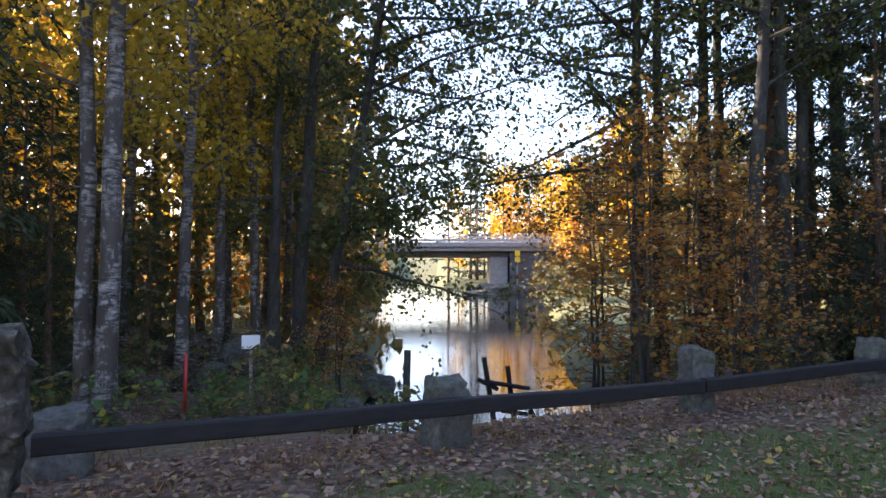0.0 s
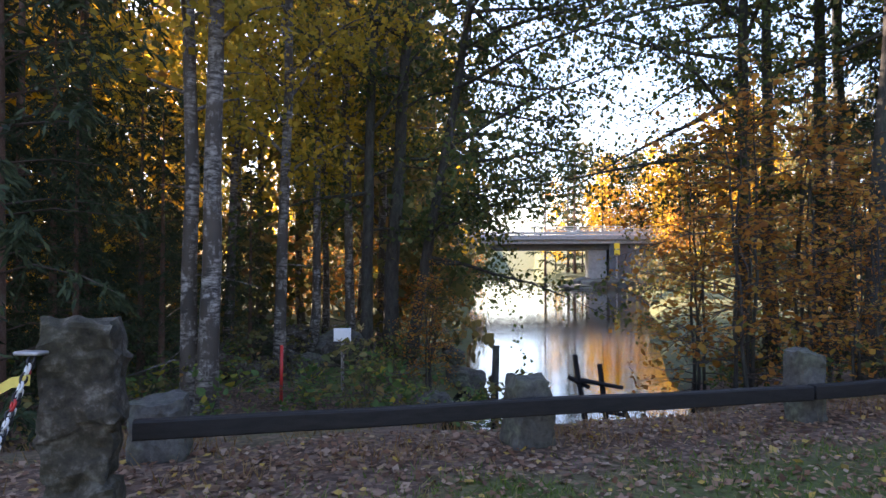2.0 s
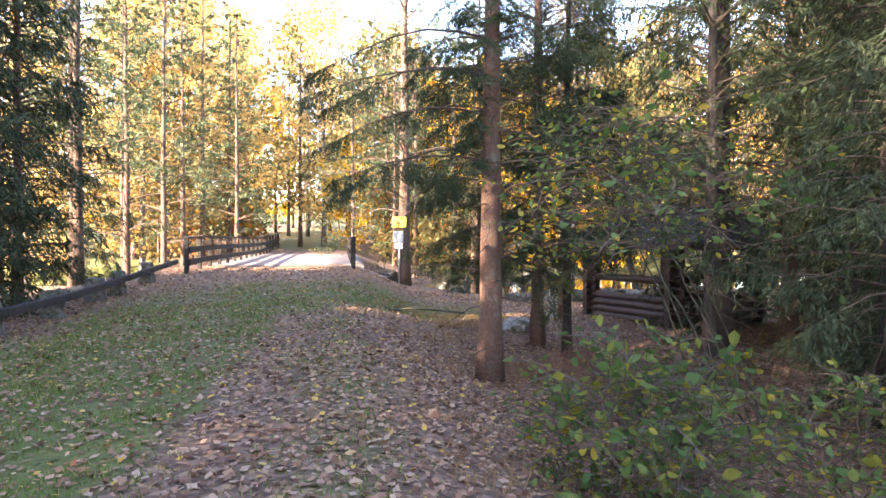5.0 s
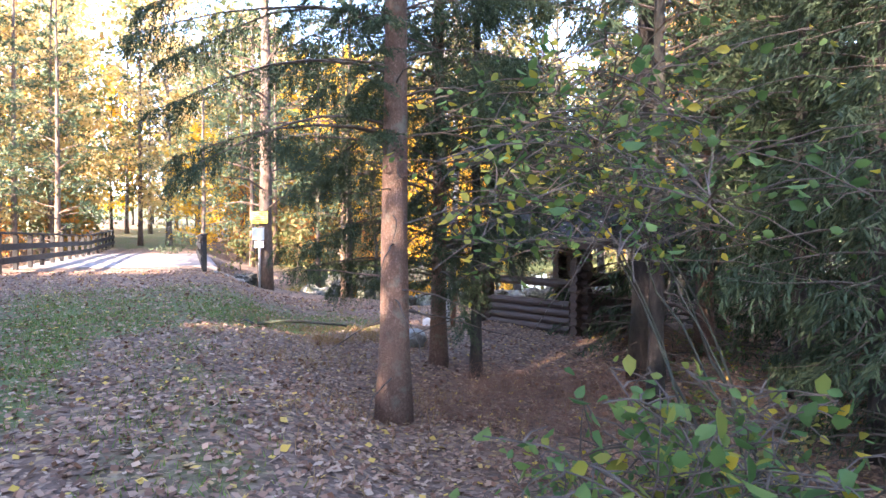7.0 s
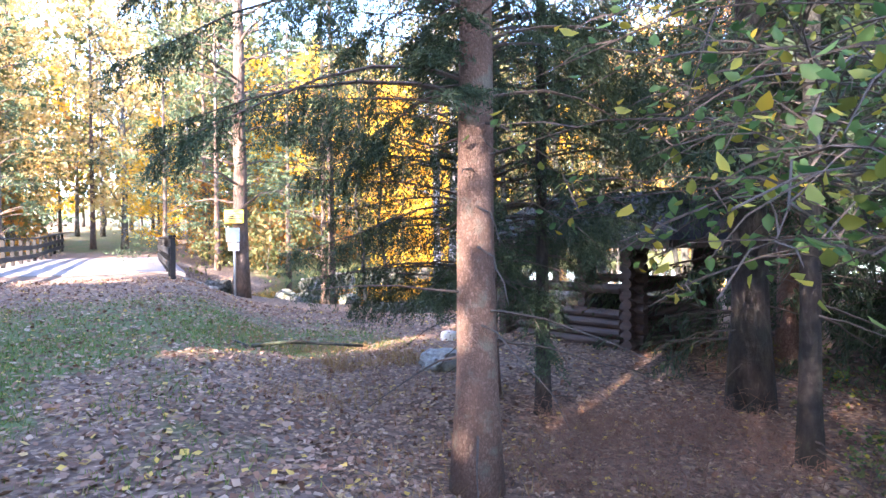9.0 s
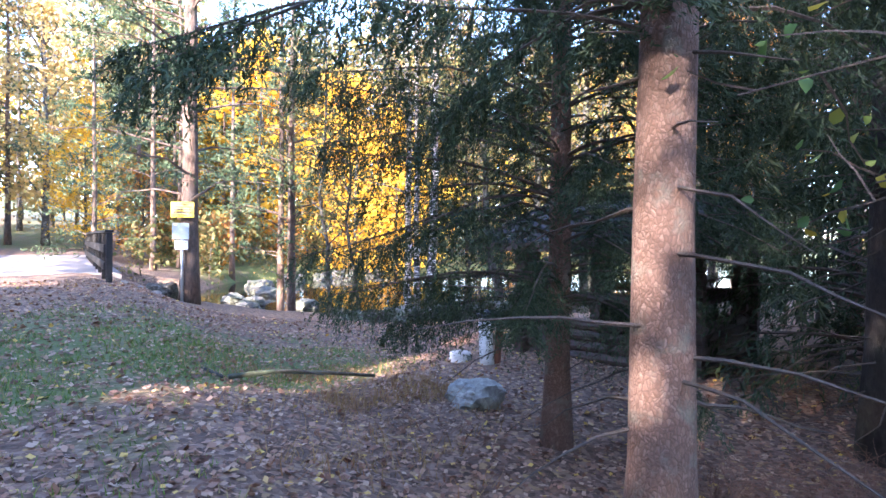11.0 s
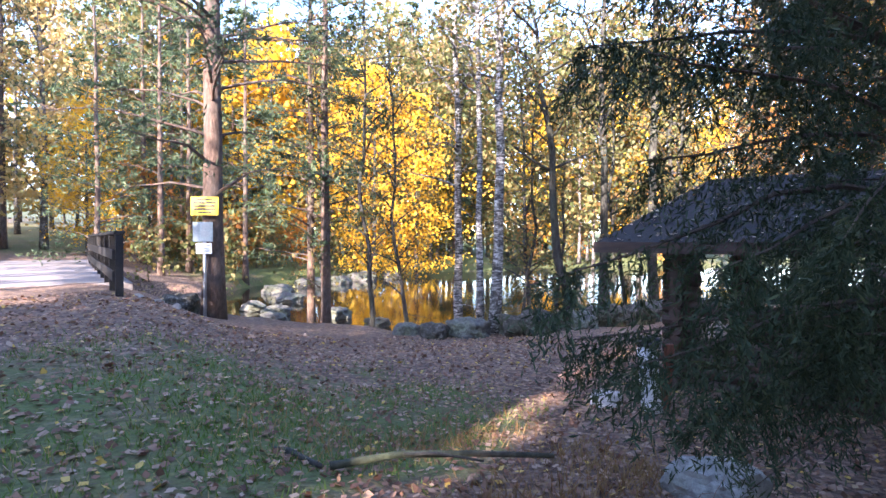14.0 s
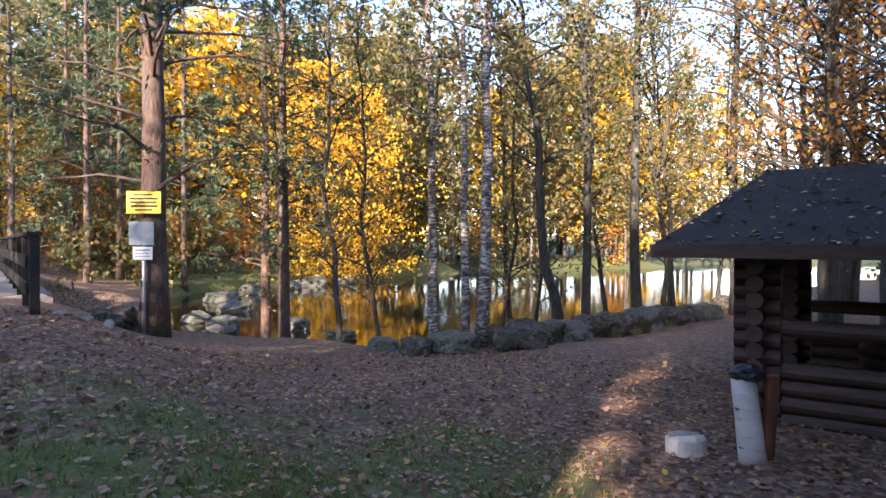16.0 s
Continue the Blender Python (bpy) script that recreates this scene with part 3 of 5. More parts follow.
def pine(name, seed, h, r, label, low=0.25, limbs=34, reach=3.2, tufts=10, needle=0.16, per=26, bare=0, sides=10, group=""):
    """A pine: tall trunk, long bowed dead boughs low down, tufts of needles further up and out."""
    rng = np.random.default_rng(seed)
    root = thing(name, (0, 0, 0), label, "tree", group)
    p = trunk_line(rng, h, (0, 0), 0.015)
    tb, lb = Builder(), Builder()
    t = np.linspace(0, 1, len(p))
    tb.tube(p, r * (1 - 0.8 * t) + 0.3 * r * np.exp(-t * 30), sides)
    part("trunk", tb, M_PINE, root, smooth=True)
    C, A = [], []
    for i in range(limbs + bare):
        dead_one = i >= limbs
        f = rng.uniform(0.155, 0.45) if dead_one else low + (0.98 - low) * (i + rng.random()) / limbs
        L = reach * (1.1 - f) ** 0.6 * rng.uniform(0.7, 1.15)
        az = i * 2.399 + rng.uniform(-0.4, 0.4)
        line = limb_line(rng, along(p, np.array([f]))[0], az, L, (0.35 if dead_one else 0.15 + 0.6 * f), 0.28 if dead_one else 0.15, 8, 0.10)
        lb.tube(line, np.linspace(0.013 + 0.008 * L, 0.004, 8), 5, False)
        for w in range(9 if dead_one else tufts):
            st = along(line, np.array([rng.uniform(0.55 if dead_one else 0.35, 1.0)]))[0]
            tw = limb_line(rng, st, az + rng.normal() * 0.9, L * rng.uniform(0.12, 0.35), rng.normal() * 0.4 + 0.1, 0.1, 4)
            if bare > 8:
                lb.tube(tw, np.linspace(0.007, 0.002, 4), 3, False)
            if dead_one and rng.random() < 0.2:
                continue
            c = tw[-1] + rng.normal(size=(per, 3)) * (tw[-1] - tw[1]) * 0.6
            C.append(c)
            A.append(rng.normal(size=(per, 3)) + (tw[-1] - tw[0]) / (np.linalg.norm(tw[-1] - tw[0]) + 1e-9))
    tagged(part("branchwork", lb, M_PINE, root), kind="stuff")
    C, A = np.concatenate(C), np.concatenate(A)
    A /= np.linalg.norm(A, axis=1)[:, None]
    B = np.cross(A, rng.normal(size=A.shape))
    B /= np.linalg.norm(B, axis=1)[:, None] + 1e-9
    crown = new("crown", quads_mesh("crown", C, A * needle * 0.5, B * needle * 0.10, L_PINE))
    crown.parent = root
    return root


def stand(ob, x, y, turn=0.0, scale=1.0, dz=0.0):
    """Moves a tree that was built at the origin to its place."""
    ob.matrix_basis = Matrix.Translation(on(x, y, dz)) @ Matrix.Rotation(radians(turn), 4, "Z") @ Matrix.Scale(scale, 4)
    return ob


def again(ob, x, y, turn=0.0, scale=1.0, label="", group=""):
    """A copy of a thing at another place."""
    c = copy_thing(ob, Matrix.Identity(4))
    c.matrix_basis = Matrix.Translation(on(x, y)) @ Matrix.Rotation(radians(turn), 4, "Z") @ Matrix.Scale(scale, 4)
    return tagged(c, label, "", group)

# ---- footbridge ----
def rail_run(s0, s1, n, label, group):
    """A dark timber railing on posts along the causeway."""
    x, y = sn(s0, n)
    root = thing("bridge_railing", Matrix.Translation((x, y, float(road_height(s0)))) @ Matrix.Rotation(radians(25), 4, "Z"), label, "railing", group)
    L = s1 - s0
    k = int(round(L / 1.75))
    for i in range(k + 1):
        d = L * i / k
        z = float(road_height(s0 + d)) - float(road_height(s0))
        b = Builder()
        b.box((d - 0.06, -0.06, z - 0.5), (d + 0.06, 0.06, z + 1.02), bevel=0.008)
        part("post", b, M_BEAM, root)
    for lo, hi, t in ((0.98, 1.06, 0.085), (0.60, 0.77, 0.028), (0.24, 0.41, 0.028)):
        for i in range(k):
            d0, d1 = L * i / k, L * (i + 1) / k
            z0, z1 = (float(road_height(s0 + d)) - float(road_height(s0)) for d in (d0, d1))
            b = Builder()
            if t > 0.05:
                b.box((d0 - 0.08 * (i == 0), -t, lo + 0.045), (d1 - 0.004, t, hi + 0.02), Matrix.Shear("XY", 4, (0, 0)), 0.008)
            else:
                side = -1 if n > 0 else 1
                b.box((d0, side * 0.062, lo), (d1 - 0.004, side * (0.062 + t * 1.5), hi), None, 0.006)
            for v in b.v:
                v[:, 2] += z0 + (z1 - z0) * (v[:, 0] - d0) / (d1 - d0)
            part("rail", b, M_BEAM, root)
    return root


rail_run(21.6, 49.0, 4.15, "dark tarred timber railing along the footbridge", "footbridge railings")
rail_run(23.5, 37.0, -0.75, "dark tarred timber railing ending on the bank by the pine", "footbridge railings")
bx = Builder()
bm = bmesh.new()
bmesh.ops.create_cube(bm, size=1)
for v in bm.verts:
    s = 26.5 if v.co.x < 0 else 41.0
    n = -1.2 if v.co.y < 0 else 4.6
    px, py = sn(s, n)
    v.co = Vector((px, py, float(road_height(s)) + (0.02 if v.co.z > 0 else -0.55)))
bx.bm(bm)
tagged(part("bridge_deck", bx, rough_surface("gravel deck", [(0.3, (0.15, 0.13, 0.12)), (0.7, (0.30, 0.26, 0.245))], 30, relief=0.6)), "gravelled footbridge deck over the stream", "bridge deck", kind="structure")
# log wing that steadies the bank beside the railing
for i, (dz, dn) in enumerate(((0.25, 0.0), (0.05, -0.3), (-0.15, -0.6))):
    b = Builder()
    x0, y0 = sn(23.8, -1.05 + dn)
    x1, y1 = sn(27.5 + i, -1.6 + dn * 1.6)
    b.tube([(x0, y0, 0.30 + dz * 0.6), ((x0 + x1) / 2, (y0 + y1) / 2, 0.08 + dz * 0.6), (x1, y1, -0.25 + dz * 0.6)], [0.09, 0.085, 0.08], 9)
    tagged(part("bank_log", b, M_PALE, smooth=True), "weathered grey log laid against the bank", "log", "bank logs")


# ---- stones, posts and the beam fence ----
def stone(name, place, size, seed, label, mat, category="boulder", group="", blocky=0.0, turn=0.0, sub=4):
    """A worn stone: a lumpy, partly squared ball half sunk in the ground."""
    rng = np.random.default_rng(seed)
    bm = bmesh.new()
    bmesh.ops.create_icosphere(bm, subdivisions=sub, radius=1)
    off = Vector(rng.uniform(-20, 20, 3))
    for v in bm.verts:
        c = v.co.copy()
        m = max(abs(c.x), abs(c.y), abs(c.z))
        c = c.lerp(c / m, blocky)
        d = 1 + 0.34 * noise.noise(c * 1.2 + off) + 0.18 * noise.noise(c * 2.7 + off) + 0.06 * noise.noise(c * 7 + off)
        v.co = Vector((c.x * size[0] * d, c.y * size[1] * d, c.z * size[2] * d))
    b = Builder()
    b.bm(bm)
    ob = part(name, b, mat)
    ob.matrix_basis = Matrix.Translation(place) @ Matrix.Rotation(radians(turn), 4, "Z")
    return tagged(ob, label, category, group)


def stone_post(x, y, w, d, top, seed, label, turn=25, mat=None, sunk=0.25, tall=False):
    """A rough hewn granite post with chipped edges."""
    rng = np.random.default_rng(seed)
    z0 = ground_at(x, y) - sunk
    bm = bmesh.new()
    bmesh.ops.create_cube(bm, size=1)
    bmesh.ops.subdivide_edges(bm, edges=bm.edges[:], cuts=39 if tall else 13, use_grid_fill=True)
    off = Vector(rng.uniform(-20, 20, 3))
    H = top - z0
    for v in bm.verts:
        c = v.co * 2
        edge = sorted((abs(c.x), abs(c.y), abs(c.z)))[1]
        shrink = 1 - 0.10 * max(0, edge - 0.7) / 0.3
        q = Vector((c.x * w / 2 * shrink, c.y * d / 2 * shrink, (c.z + 1) / 2 * H * (1 - 0.02 * (1 - shrink))))
        taper = 1.06 - 0.10 * (c.z + 1) / 2
        q.x, q.y = q.x * taper, q.y * taper
        k = noise.noise_vector(q * 3.5 + off) * 0.055 + noise.noise_vector(q * 11 + off) * 0.028
        if tall:
            course = (q.z > H * 0.42) + (q.z > H * 0.62) + (q.z > H * 0.90)
            k = k * 1.3 + Vector((0.014 * (-1) ** course, 0.012 * ((course + 1) % 3 - 1), 0)) + Vector((q.x, q.y, 0)) * (0.0, -0.07, 0.02, 0.05)[course]
            if min(abs(q.z - H * f) for f in (0.42, 0.62, 0.90)) < 0.022:
                k = k - Vector((q.x, q.y, 0)) * 0.16
        v.co = q + k
    b = Builder()
    b.bm(bm)
    ob = part("stone_post", b, mat or M_STONE)
    ob.matrix_basis = Matrix.Translation((x, y, z0)) @ Matrix.Rotation(radians(turn), 4, "Z")
    return tagged(ob, label, "stone post", "fence posts")


BIG = (-2.25, 3.12)
stone_post(*BIG, 0.335, 0.32, 1.25, 1, "tall mossy hewn granite gatepost with a chain hung on it", 20, M_MOSSY, tall=True)
stone_post(-2.83, 4.72, 0.42, 0.36, 0.50, 2, "low grey granite post holding the beam fence", 24)
stone_post(0.03, 5.48, 0.36, 0.32, 0.62, 3, "grey granite post with a chipped side behind the beam", 24)
stone_post(2.62, 6.60, 0.28, 0.28, 0.72, 4, "grey granite post behind the beam fence", 24)
stone_post(5.35, 7.90, 0.34, 0.30, 0.70, 5, "grey granite post behind the beam fence", 24)
for i, s in enumerate((11.9, 14.0, 15.9, 17.2, 19.4)):
    x, y = sn(s, 4.62)
    stone_post(x, y, 0.33, 0.30, float(road_height(s)) + 0.50, 10 + i, "grey granite post carrying the timber beam fence", 25)


def beam(p0, p1, label):
    """One length of squared dark timber."""
    a, c = Vector(p0), Vector(p1)
    L = (c - a).length
    b = Builder()
    bm = bmesh.new()
    bmesh.ops.create_cube(bm, size=1)
    bmesh.ops.subdivide_edges(bm, edges=[e for e in bm.edges if abs(e.verts[0].co.x - e.verts[1].co.x) > 0.5], cuts=10)
    for v in bm.verts:
        x = v.co.x + 0.5
        v.co = Vector((x * L, v.co.y * 0.10 + 0.012 * noise.noise((x * 6, 1, p0[0])), v.co.z * 0.13 + 0.012 * noise.noise((x * 6, 5, p0[0]))))
    bmesh.ops.bevel(bm, geom=[e for e in bm.edges if abs(e.verts[0].co.x - e.verts[1].co.x) > 0.01], offset=0.012, segments=1, affect="EDGES")
    b.bm(bm)
    ob = part("fence_beam", b, M_BEAM)
    ob.matrix_basis = Matrix.Translation(a) @ (c - a).to_track_quat("X", "Z").to_matrix().to_4x4()
    return tagged(ob, label, "fence beam", "beam fence")


F0, F1, F2 = (-2.52, 3.92, 0.47), (2.55, 6.28, 0.40), (5.45, 7.66, 0.43)
beam(F0, F1, "long black tarred beam fixed to granite posts")
beam((2.57, 6.29, 0.40), F2, "long black tarred beam fixed to granite posts")
last = F2
for s in (11.9, 14.0, 17.2, 19.4, 21.5):
    x, y = sn(s, 4.40)
    nxt = (x, y, float(road_height(s)) + 0.36)
    beam((last[0] + 0.01, last[1], last[2]), nxt, "long black tarred beam fixed to granite posts")
    last = nxt

# plastic chain hung from the gatepost
chain = thing("warning_chain", (-2.33, 2.86, 1.12), "black, white and red plastic chain hanging from the gatepost", "chain")


def chain_run(a, c, sag, k, off):
    for i in range(k):
        f0, f1 = i / k, (i + 1.15) / k
        def at_(f):
            return Vector(a).lerp(Vector(c), f) + Vector((0, 0, -sag * 4 * f * (1 - f)))
        p, q = at_(f0), at_(f1)
        b = Builder()
        n_ = 10
        ring = []
        d = (q - p)
        side = d.cross(Vector((0, 0, 1)) if i % 2 else Vector((0, 1, 0.3))).normalized()
        for j in range(n_ + 1):
            t = 2 * math.pi * j / n_
            ring.append(p + d * (0.5 - 0.5 * math.cos(t)) + side * math.sin(t) * 0.017)
        b.tube(ring, 0.0075, 6, False)
        col = M_RED if (i + off) % 11 == 5 else (M_WHITE if i % 2 else M_BLACK)
        part("chain_link", b, col, chain, smooth=True)


chain_run((0.0, 0.0, 0.0), (-0.18, -0.35, -1.02), 0.02, 26, 0)
chain_run((-0.03, 0.03, -0.03), (-0.12, -0.30, -0.80), 0.03, 20, 4)
b = Builder()
b.box((-0.09, -0.03, 0.0), (0.05, 0.05, 0.018), bevel=0.006)
part("bracket", b, M_STEEL, chain, "flat steel chain bracket")
b = Builder()
b.tube([(-0.17, -0.02, -0.17), (-0.09, -0.03, -0.13), (0.01, -0.03, -0.115)], [0.004, 0.004, 0.004], 4)
for v in b.v:
    v[:, 2] += np.where(np.arange(len(v)) % 2 == 0, 0.024, -0.024)
part("tape", b, M_TAPE, chain, "pale yellow tape tied on")


# ---- landing: notice, marker, mooring stakes ----
def stake_sign(x, y, top, w, h, turn, label):
    z = ground_at(x, y)
    root = thing("notice_board", Matrix.Translation((x, y, z)) @ Matrix.Rotation(radians(turn), 4, "Z"), label, "sign")
    b = Builder()
    b.box((-0.022, -0.01, -0.3), (0.022, 0.03, top - z), bevel=0.004)
    part("stake", b, M_PALE, root)
    b = Builder()
    b.box((-w / 2, -0.026, top - z - h), (w / 2, -0.014, top - z), bevel=0.003)
    part("plate", b, M_PAPER, root, "blank pale plate")


stake_sign(-2.70, 8.95, 0.62, 0.25, 0.19, 12, "small pale notice plate on a stake by the landing")
b = Builder()
z = ground_at(-3.36, 8.3)
b.tube([(0, 0, -0.3), (0.005, 0, 0.18)], [0.018, 0.018], 8)
mk = thing("marker_stick", (-3.36, 8.3, z), "red-topped marker stick in the undergrowth", "marker")
part("shaft", b, M_PALE, mk, smooth=True)
b = Builder()
b.tube([(0.005, 0, 0.18), (0.01, 0, 0.44 - z)], [0.024, 0.024], 8)
part("red_sleeve", b, M_RED, mk, "red sleeve", smooth=True)
b = Builder()
b.tube([(-0.62, 10.4, -1.6), (-0.60, 10.4, -0.5), (-0.58, 10.42, 0.22)], [0.065, 0.062, 0.058], 9)
tagged(part("mooring_stake", b, M_ALDER, smooth=True), "old grey mooring stake standing in the shallows", "stake")
lad = thing("landing_frame", (0.86, 10.6, WATER), "broken dark timber frame standing askew in the water", "frame")
for x0, x1, zt, y_ in ((0.10, -0.18, 1.08, 0), (0.40, 0.22, 0.92, 0.1)):
    b = Builder()
    b.tube([(x0, y_, -0.8), ((x0 + x1) / 2, y_, 0.2), (x1, y_, zt)], [0.05, 0.05, 0.045], 6)
    part("upright", b, M_BEAM, lad)
for a, c in (((-0.10, -0.06, 0.68), (0.58, 0.02, 0.56)), ((0.10, -0.06, 0.22), (0.66, 0.0, 0.12)), ((-0.28, -0.05, 0.72), (0.05, 0, 0.55)), ((0.58, 0.0, 0.22), (0.68, 0.0, 0.05))):
    b = Builder()
    b.tube([a, c], [0.042, 0.035], 5)
    part("crosspiece", b, M_BEAM, lad)

# ---- road bridge over the river ----
BY = 75.0
rb = thing("road_bridge", (0, BY, 0), "grey concrete road bridge on wall piers across the river", "bridge")
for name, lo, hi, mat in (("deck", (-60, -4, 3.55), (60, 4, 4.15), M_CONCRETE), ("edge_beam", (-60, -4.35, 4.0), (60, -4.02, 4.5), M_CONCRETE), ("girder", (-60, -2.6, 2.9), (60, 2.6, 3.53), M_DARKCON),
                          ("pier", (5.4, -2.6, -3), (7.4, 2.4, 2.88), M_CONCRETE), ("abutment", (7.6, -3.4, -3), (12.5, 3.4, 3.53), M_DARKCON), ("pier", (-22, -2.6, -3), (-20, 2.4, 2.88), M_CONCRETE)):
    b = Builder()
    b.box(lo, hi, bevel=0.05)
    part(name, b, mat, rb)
for y_ in (-4.18, 4.1):
    for z_ in (4.85, 5.2, 5.45):
        b = Builder()
        b.box((-60, y_ - 0.03, z_ - 0.035), (60, y_ + 0.03, z_ + 0.035))
        part("handrail", b, M_STEEL, rb)
    b = Builder()
    b.box((-60, y_ - 0.05 + 0.12, 4.62), (60, y_ + 0.05 + 0.12, 4.92))
    part("guard_rail", b, M_STEEL, rb)
    for i in range(40):
        b = Builder()
        b.box((-59 + i * 3, y_ - 0.04, 4.4), (-58.9 + i * 3, y_ + 0.04, 5.45))
        part("rail_post", b, M_STEEL, rb)
sg = thing("bridge_sign", (8.3, BY - 4.5, 0), "small yellow square sign on the bridge abutment", "sign")
for z_ in (2.6, 3.3):
    b = Builder()
    b.box((-0.3, 0.1, z_ - 0.3), (0.3, 0.14, z_ + 0.3), bevel=0.01)
    part("plate", b, M_YELLOW, sg)
b = Builder()
b.box((-0.04, 0.15, -1.5), (0.04, 1.0, 3.6))
part("pole", b, M_STEEL, sg)

# ---- log shelter ----
C0 = Vector((17.92, 1.30, 0))
D1, D2 = Vector((-0.73, -0.683, 0)), Vector((0.683, -0.73, 0))
SIDE = 2.6
centre = C0 + D1 * SIDE / 2 + D2 * SIDE / 2
zf = ground_at(centre.x, centre.y)
SHELTER_Z = -0.42
ang = math.degrees(math.atan2(D1.y, D1.x))
sh = thing("log_shelter", Matrix.Translation((centre.x, centre.y, SHELTER_Z)) @ Matrix.Rotation(radians(ang), 4, "Z"), "open dark brown log shelter under a felt hip roof", "shelter")
h2 = SIDE / 2
EAVE, RIDGE = 1.86, 2.72


def log(a, c, r, parent, name="wall_log", mat=None):
    b = Builder()
    p = np.linspace(a, c, 5)
    b.tube(p, [r * 0.97, r, r * 1.02, r, r * 0.97], 12)
    return part(name, b, mat or M_LOG, parent, smooth=False)


R_LOG = 0.085
for i in range(11):
    z_ = 0.10 + i * 0.163
    for cx in (-1, 1):
        for cy in (-1, 1):
            # crossing log stubs of a corner pier, laid turn about
            log((cx * h2 - 0.21, cy * h2, z_), (cx * h2 + 0.21, cy * h2, z_), R_LOG, sh, "pier_log")
            log((cx * h2, cy * h2 - 0.21, z_ + 0.08), (cx * h2, cy * h2 + 0.21, z_ + 0.08), R_LOG, sh, "pier_log")
for z_ in (0.15, 0.31, 0.47, 0.63, 1.05):
    for cy in (-1, 1):
        log((-h2 + 0.22, cy * h2, z_), (h2 - 0.22, cy * h2, z_), R_LOG, sh)
    log((h2, -h2 + 0.22, z_ + 0.02), (h2, h2 - 0.22, z_ + 0.02), R_LOG, sh)
for cy in (-1, 1):
    log((-h2 - 0.4, cy * h2, EAVE - 0.04), (h2 + 0.4, cy * h2, EAVE - 0.04), 0.09, sh, "wall_plate")
    log((cy * h2, -h2 - 0.4, EAVE - 0.04), (cy * h2, h2 + 0.4, EAVE - 0.04), 0.09, sh, "wall_plate")
ex, ey, rl = h2 + 0.88, h2 + 0.5, 1.40
top = [(-rl, 0, RIDGE), (rl, 0, RIDGE)]
cor = [(-ex, -ey, EAVE), (ex, -ey, EAVE), (ex, ey, EAVE), (-ex, ey, EAVE)]
for tri in ((cor[0], cor[1], top[1], top[0]), (cor[1], cor[2], top[1]), (cor[2], cor[3], top[0], top[1]), (cor[3], cor[0], top[0])):
    b = Builder()
    k = len(tri)
    q = [Vector(p) for p in tri]
    low_ = [p - Vector((0, 0, 0.05)) for p in q]
    b.add([tuple(p) for p in q + low_], [tuple(range(k)), tuple(range(2 * k - 1, k - 1, -1))] + [(i, i + k, (i + 1) % k + k, (i + 1) % k) for i in range(k)])
    part("roof_slope", b, M_ROOF, sh)
for i in range(4):
    a, c = Vector(cor[i]), Vector(cor[(i + 1) % 4])
    d = (c - a).normalized()
    o = Vector((d.y, -d.x, 0)) * 0.014
    b = Builder()
    b.add([tuple(p) for p in (a + o, c + o, c + o * 2.6, a + o * 2.6)] + [tuple(p - Vector((0, 0, 0.13))) for p in (a + o, c + o, c + o * 2.6, a + o * 2.6)],
          [(0, 1, 2, 3), (7, 6, 5, 4), (0, 4, 5, 1), (1, 5, 6, 2), (2, 6, 7, 3), (3, 7, 4, 0)])
    part("fascia_board", b, M_LOG, sh)
rng = np.random.default_rng(5)
pts = []
for tri in ((cor[0], cor[1], top[1], top[0]), (cor[3], cor[0], top[0], top[0])):
    u, w = rng.random((520, 1)), rng.random((520, 1)) ** 1.3
    lo_ = np.array(tri[0]) * (1 - u) + np.array(tri[1]) * u
    hi_ = np.array(tri[3]) * (1 - u) + np.array(tri[2]) * u
    pts.append(lo_ * (1 - w) + hi_ * w + (0, 0, 0.018))
rl_ = new("roof_leaves", blades("roof_leaves", np.concatenate(pts), 0.05, L_PALE, rng, 0.7, 0.8))
rl_.parent = sh
tagged(rl_, "pale fallen leaves on the felt", kind="stuff")
# fire place and bench in the shelter
fp = thing("fire_pit", (centre.x + 0.25, centre.y - 0.1, SHELTER_Z + 0.02), "sooty iron fire pit in the middle of the shelter", "fire pit")
b = Builder()
b.tube([(0, 0, -0.1), (0, 0, 0.55), (0, 0, 0.62)], [0.34, 0.40, 0.43], 20)
part("bowl", b, M_IRON, fp, smooth=True)
b = Builder()
b.tube([(0, 0, 0.63), (0, 0, 0.74), (0, 0, 0.86)], [0.44, 0.40, 0.20], 20)
part("lid", b, M_IRON, fp, smooth=True)
for cy, cx, a in ((-0.86, 0, 0), (0, -0.86, 90)):
    bench = thing("bench", Matrix.Translation((centre.x, centre.y, SHELTER_Z)) @ Matrix.Rotation(radians(ang + a), 4, "Z") @ Matrix.Translation((0, -0.86, 0)), "dark brown plank bench along the shelter wall", "bench", "shelter benches")
    b = Builder()
    b.box((-0.85, -0.17, 0.40), (0.85, 0.17, 0.45), bevel=0.008)
    part("seat", b, M_LOG, bench)
    for x_ in (-0.7, 0.7):
        b = Builder()
        b.box((x_ - 0.05, -0.13, -0.1), (x_ + 0.05, 0.13, 0.40), bevel=0.006)
        part("leg", b, M_LOG, bench)

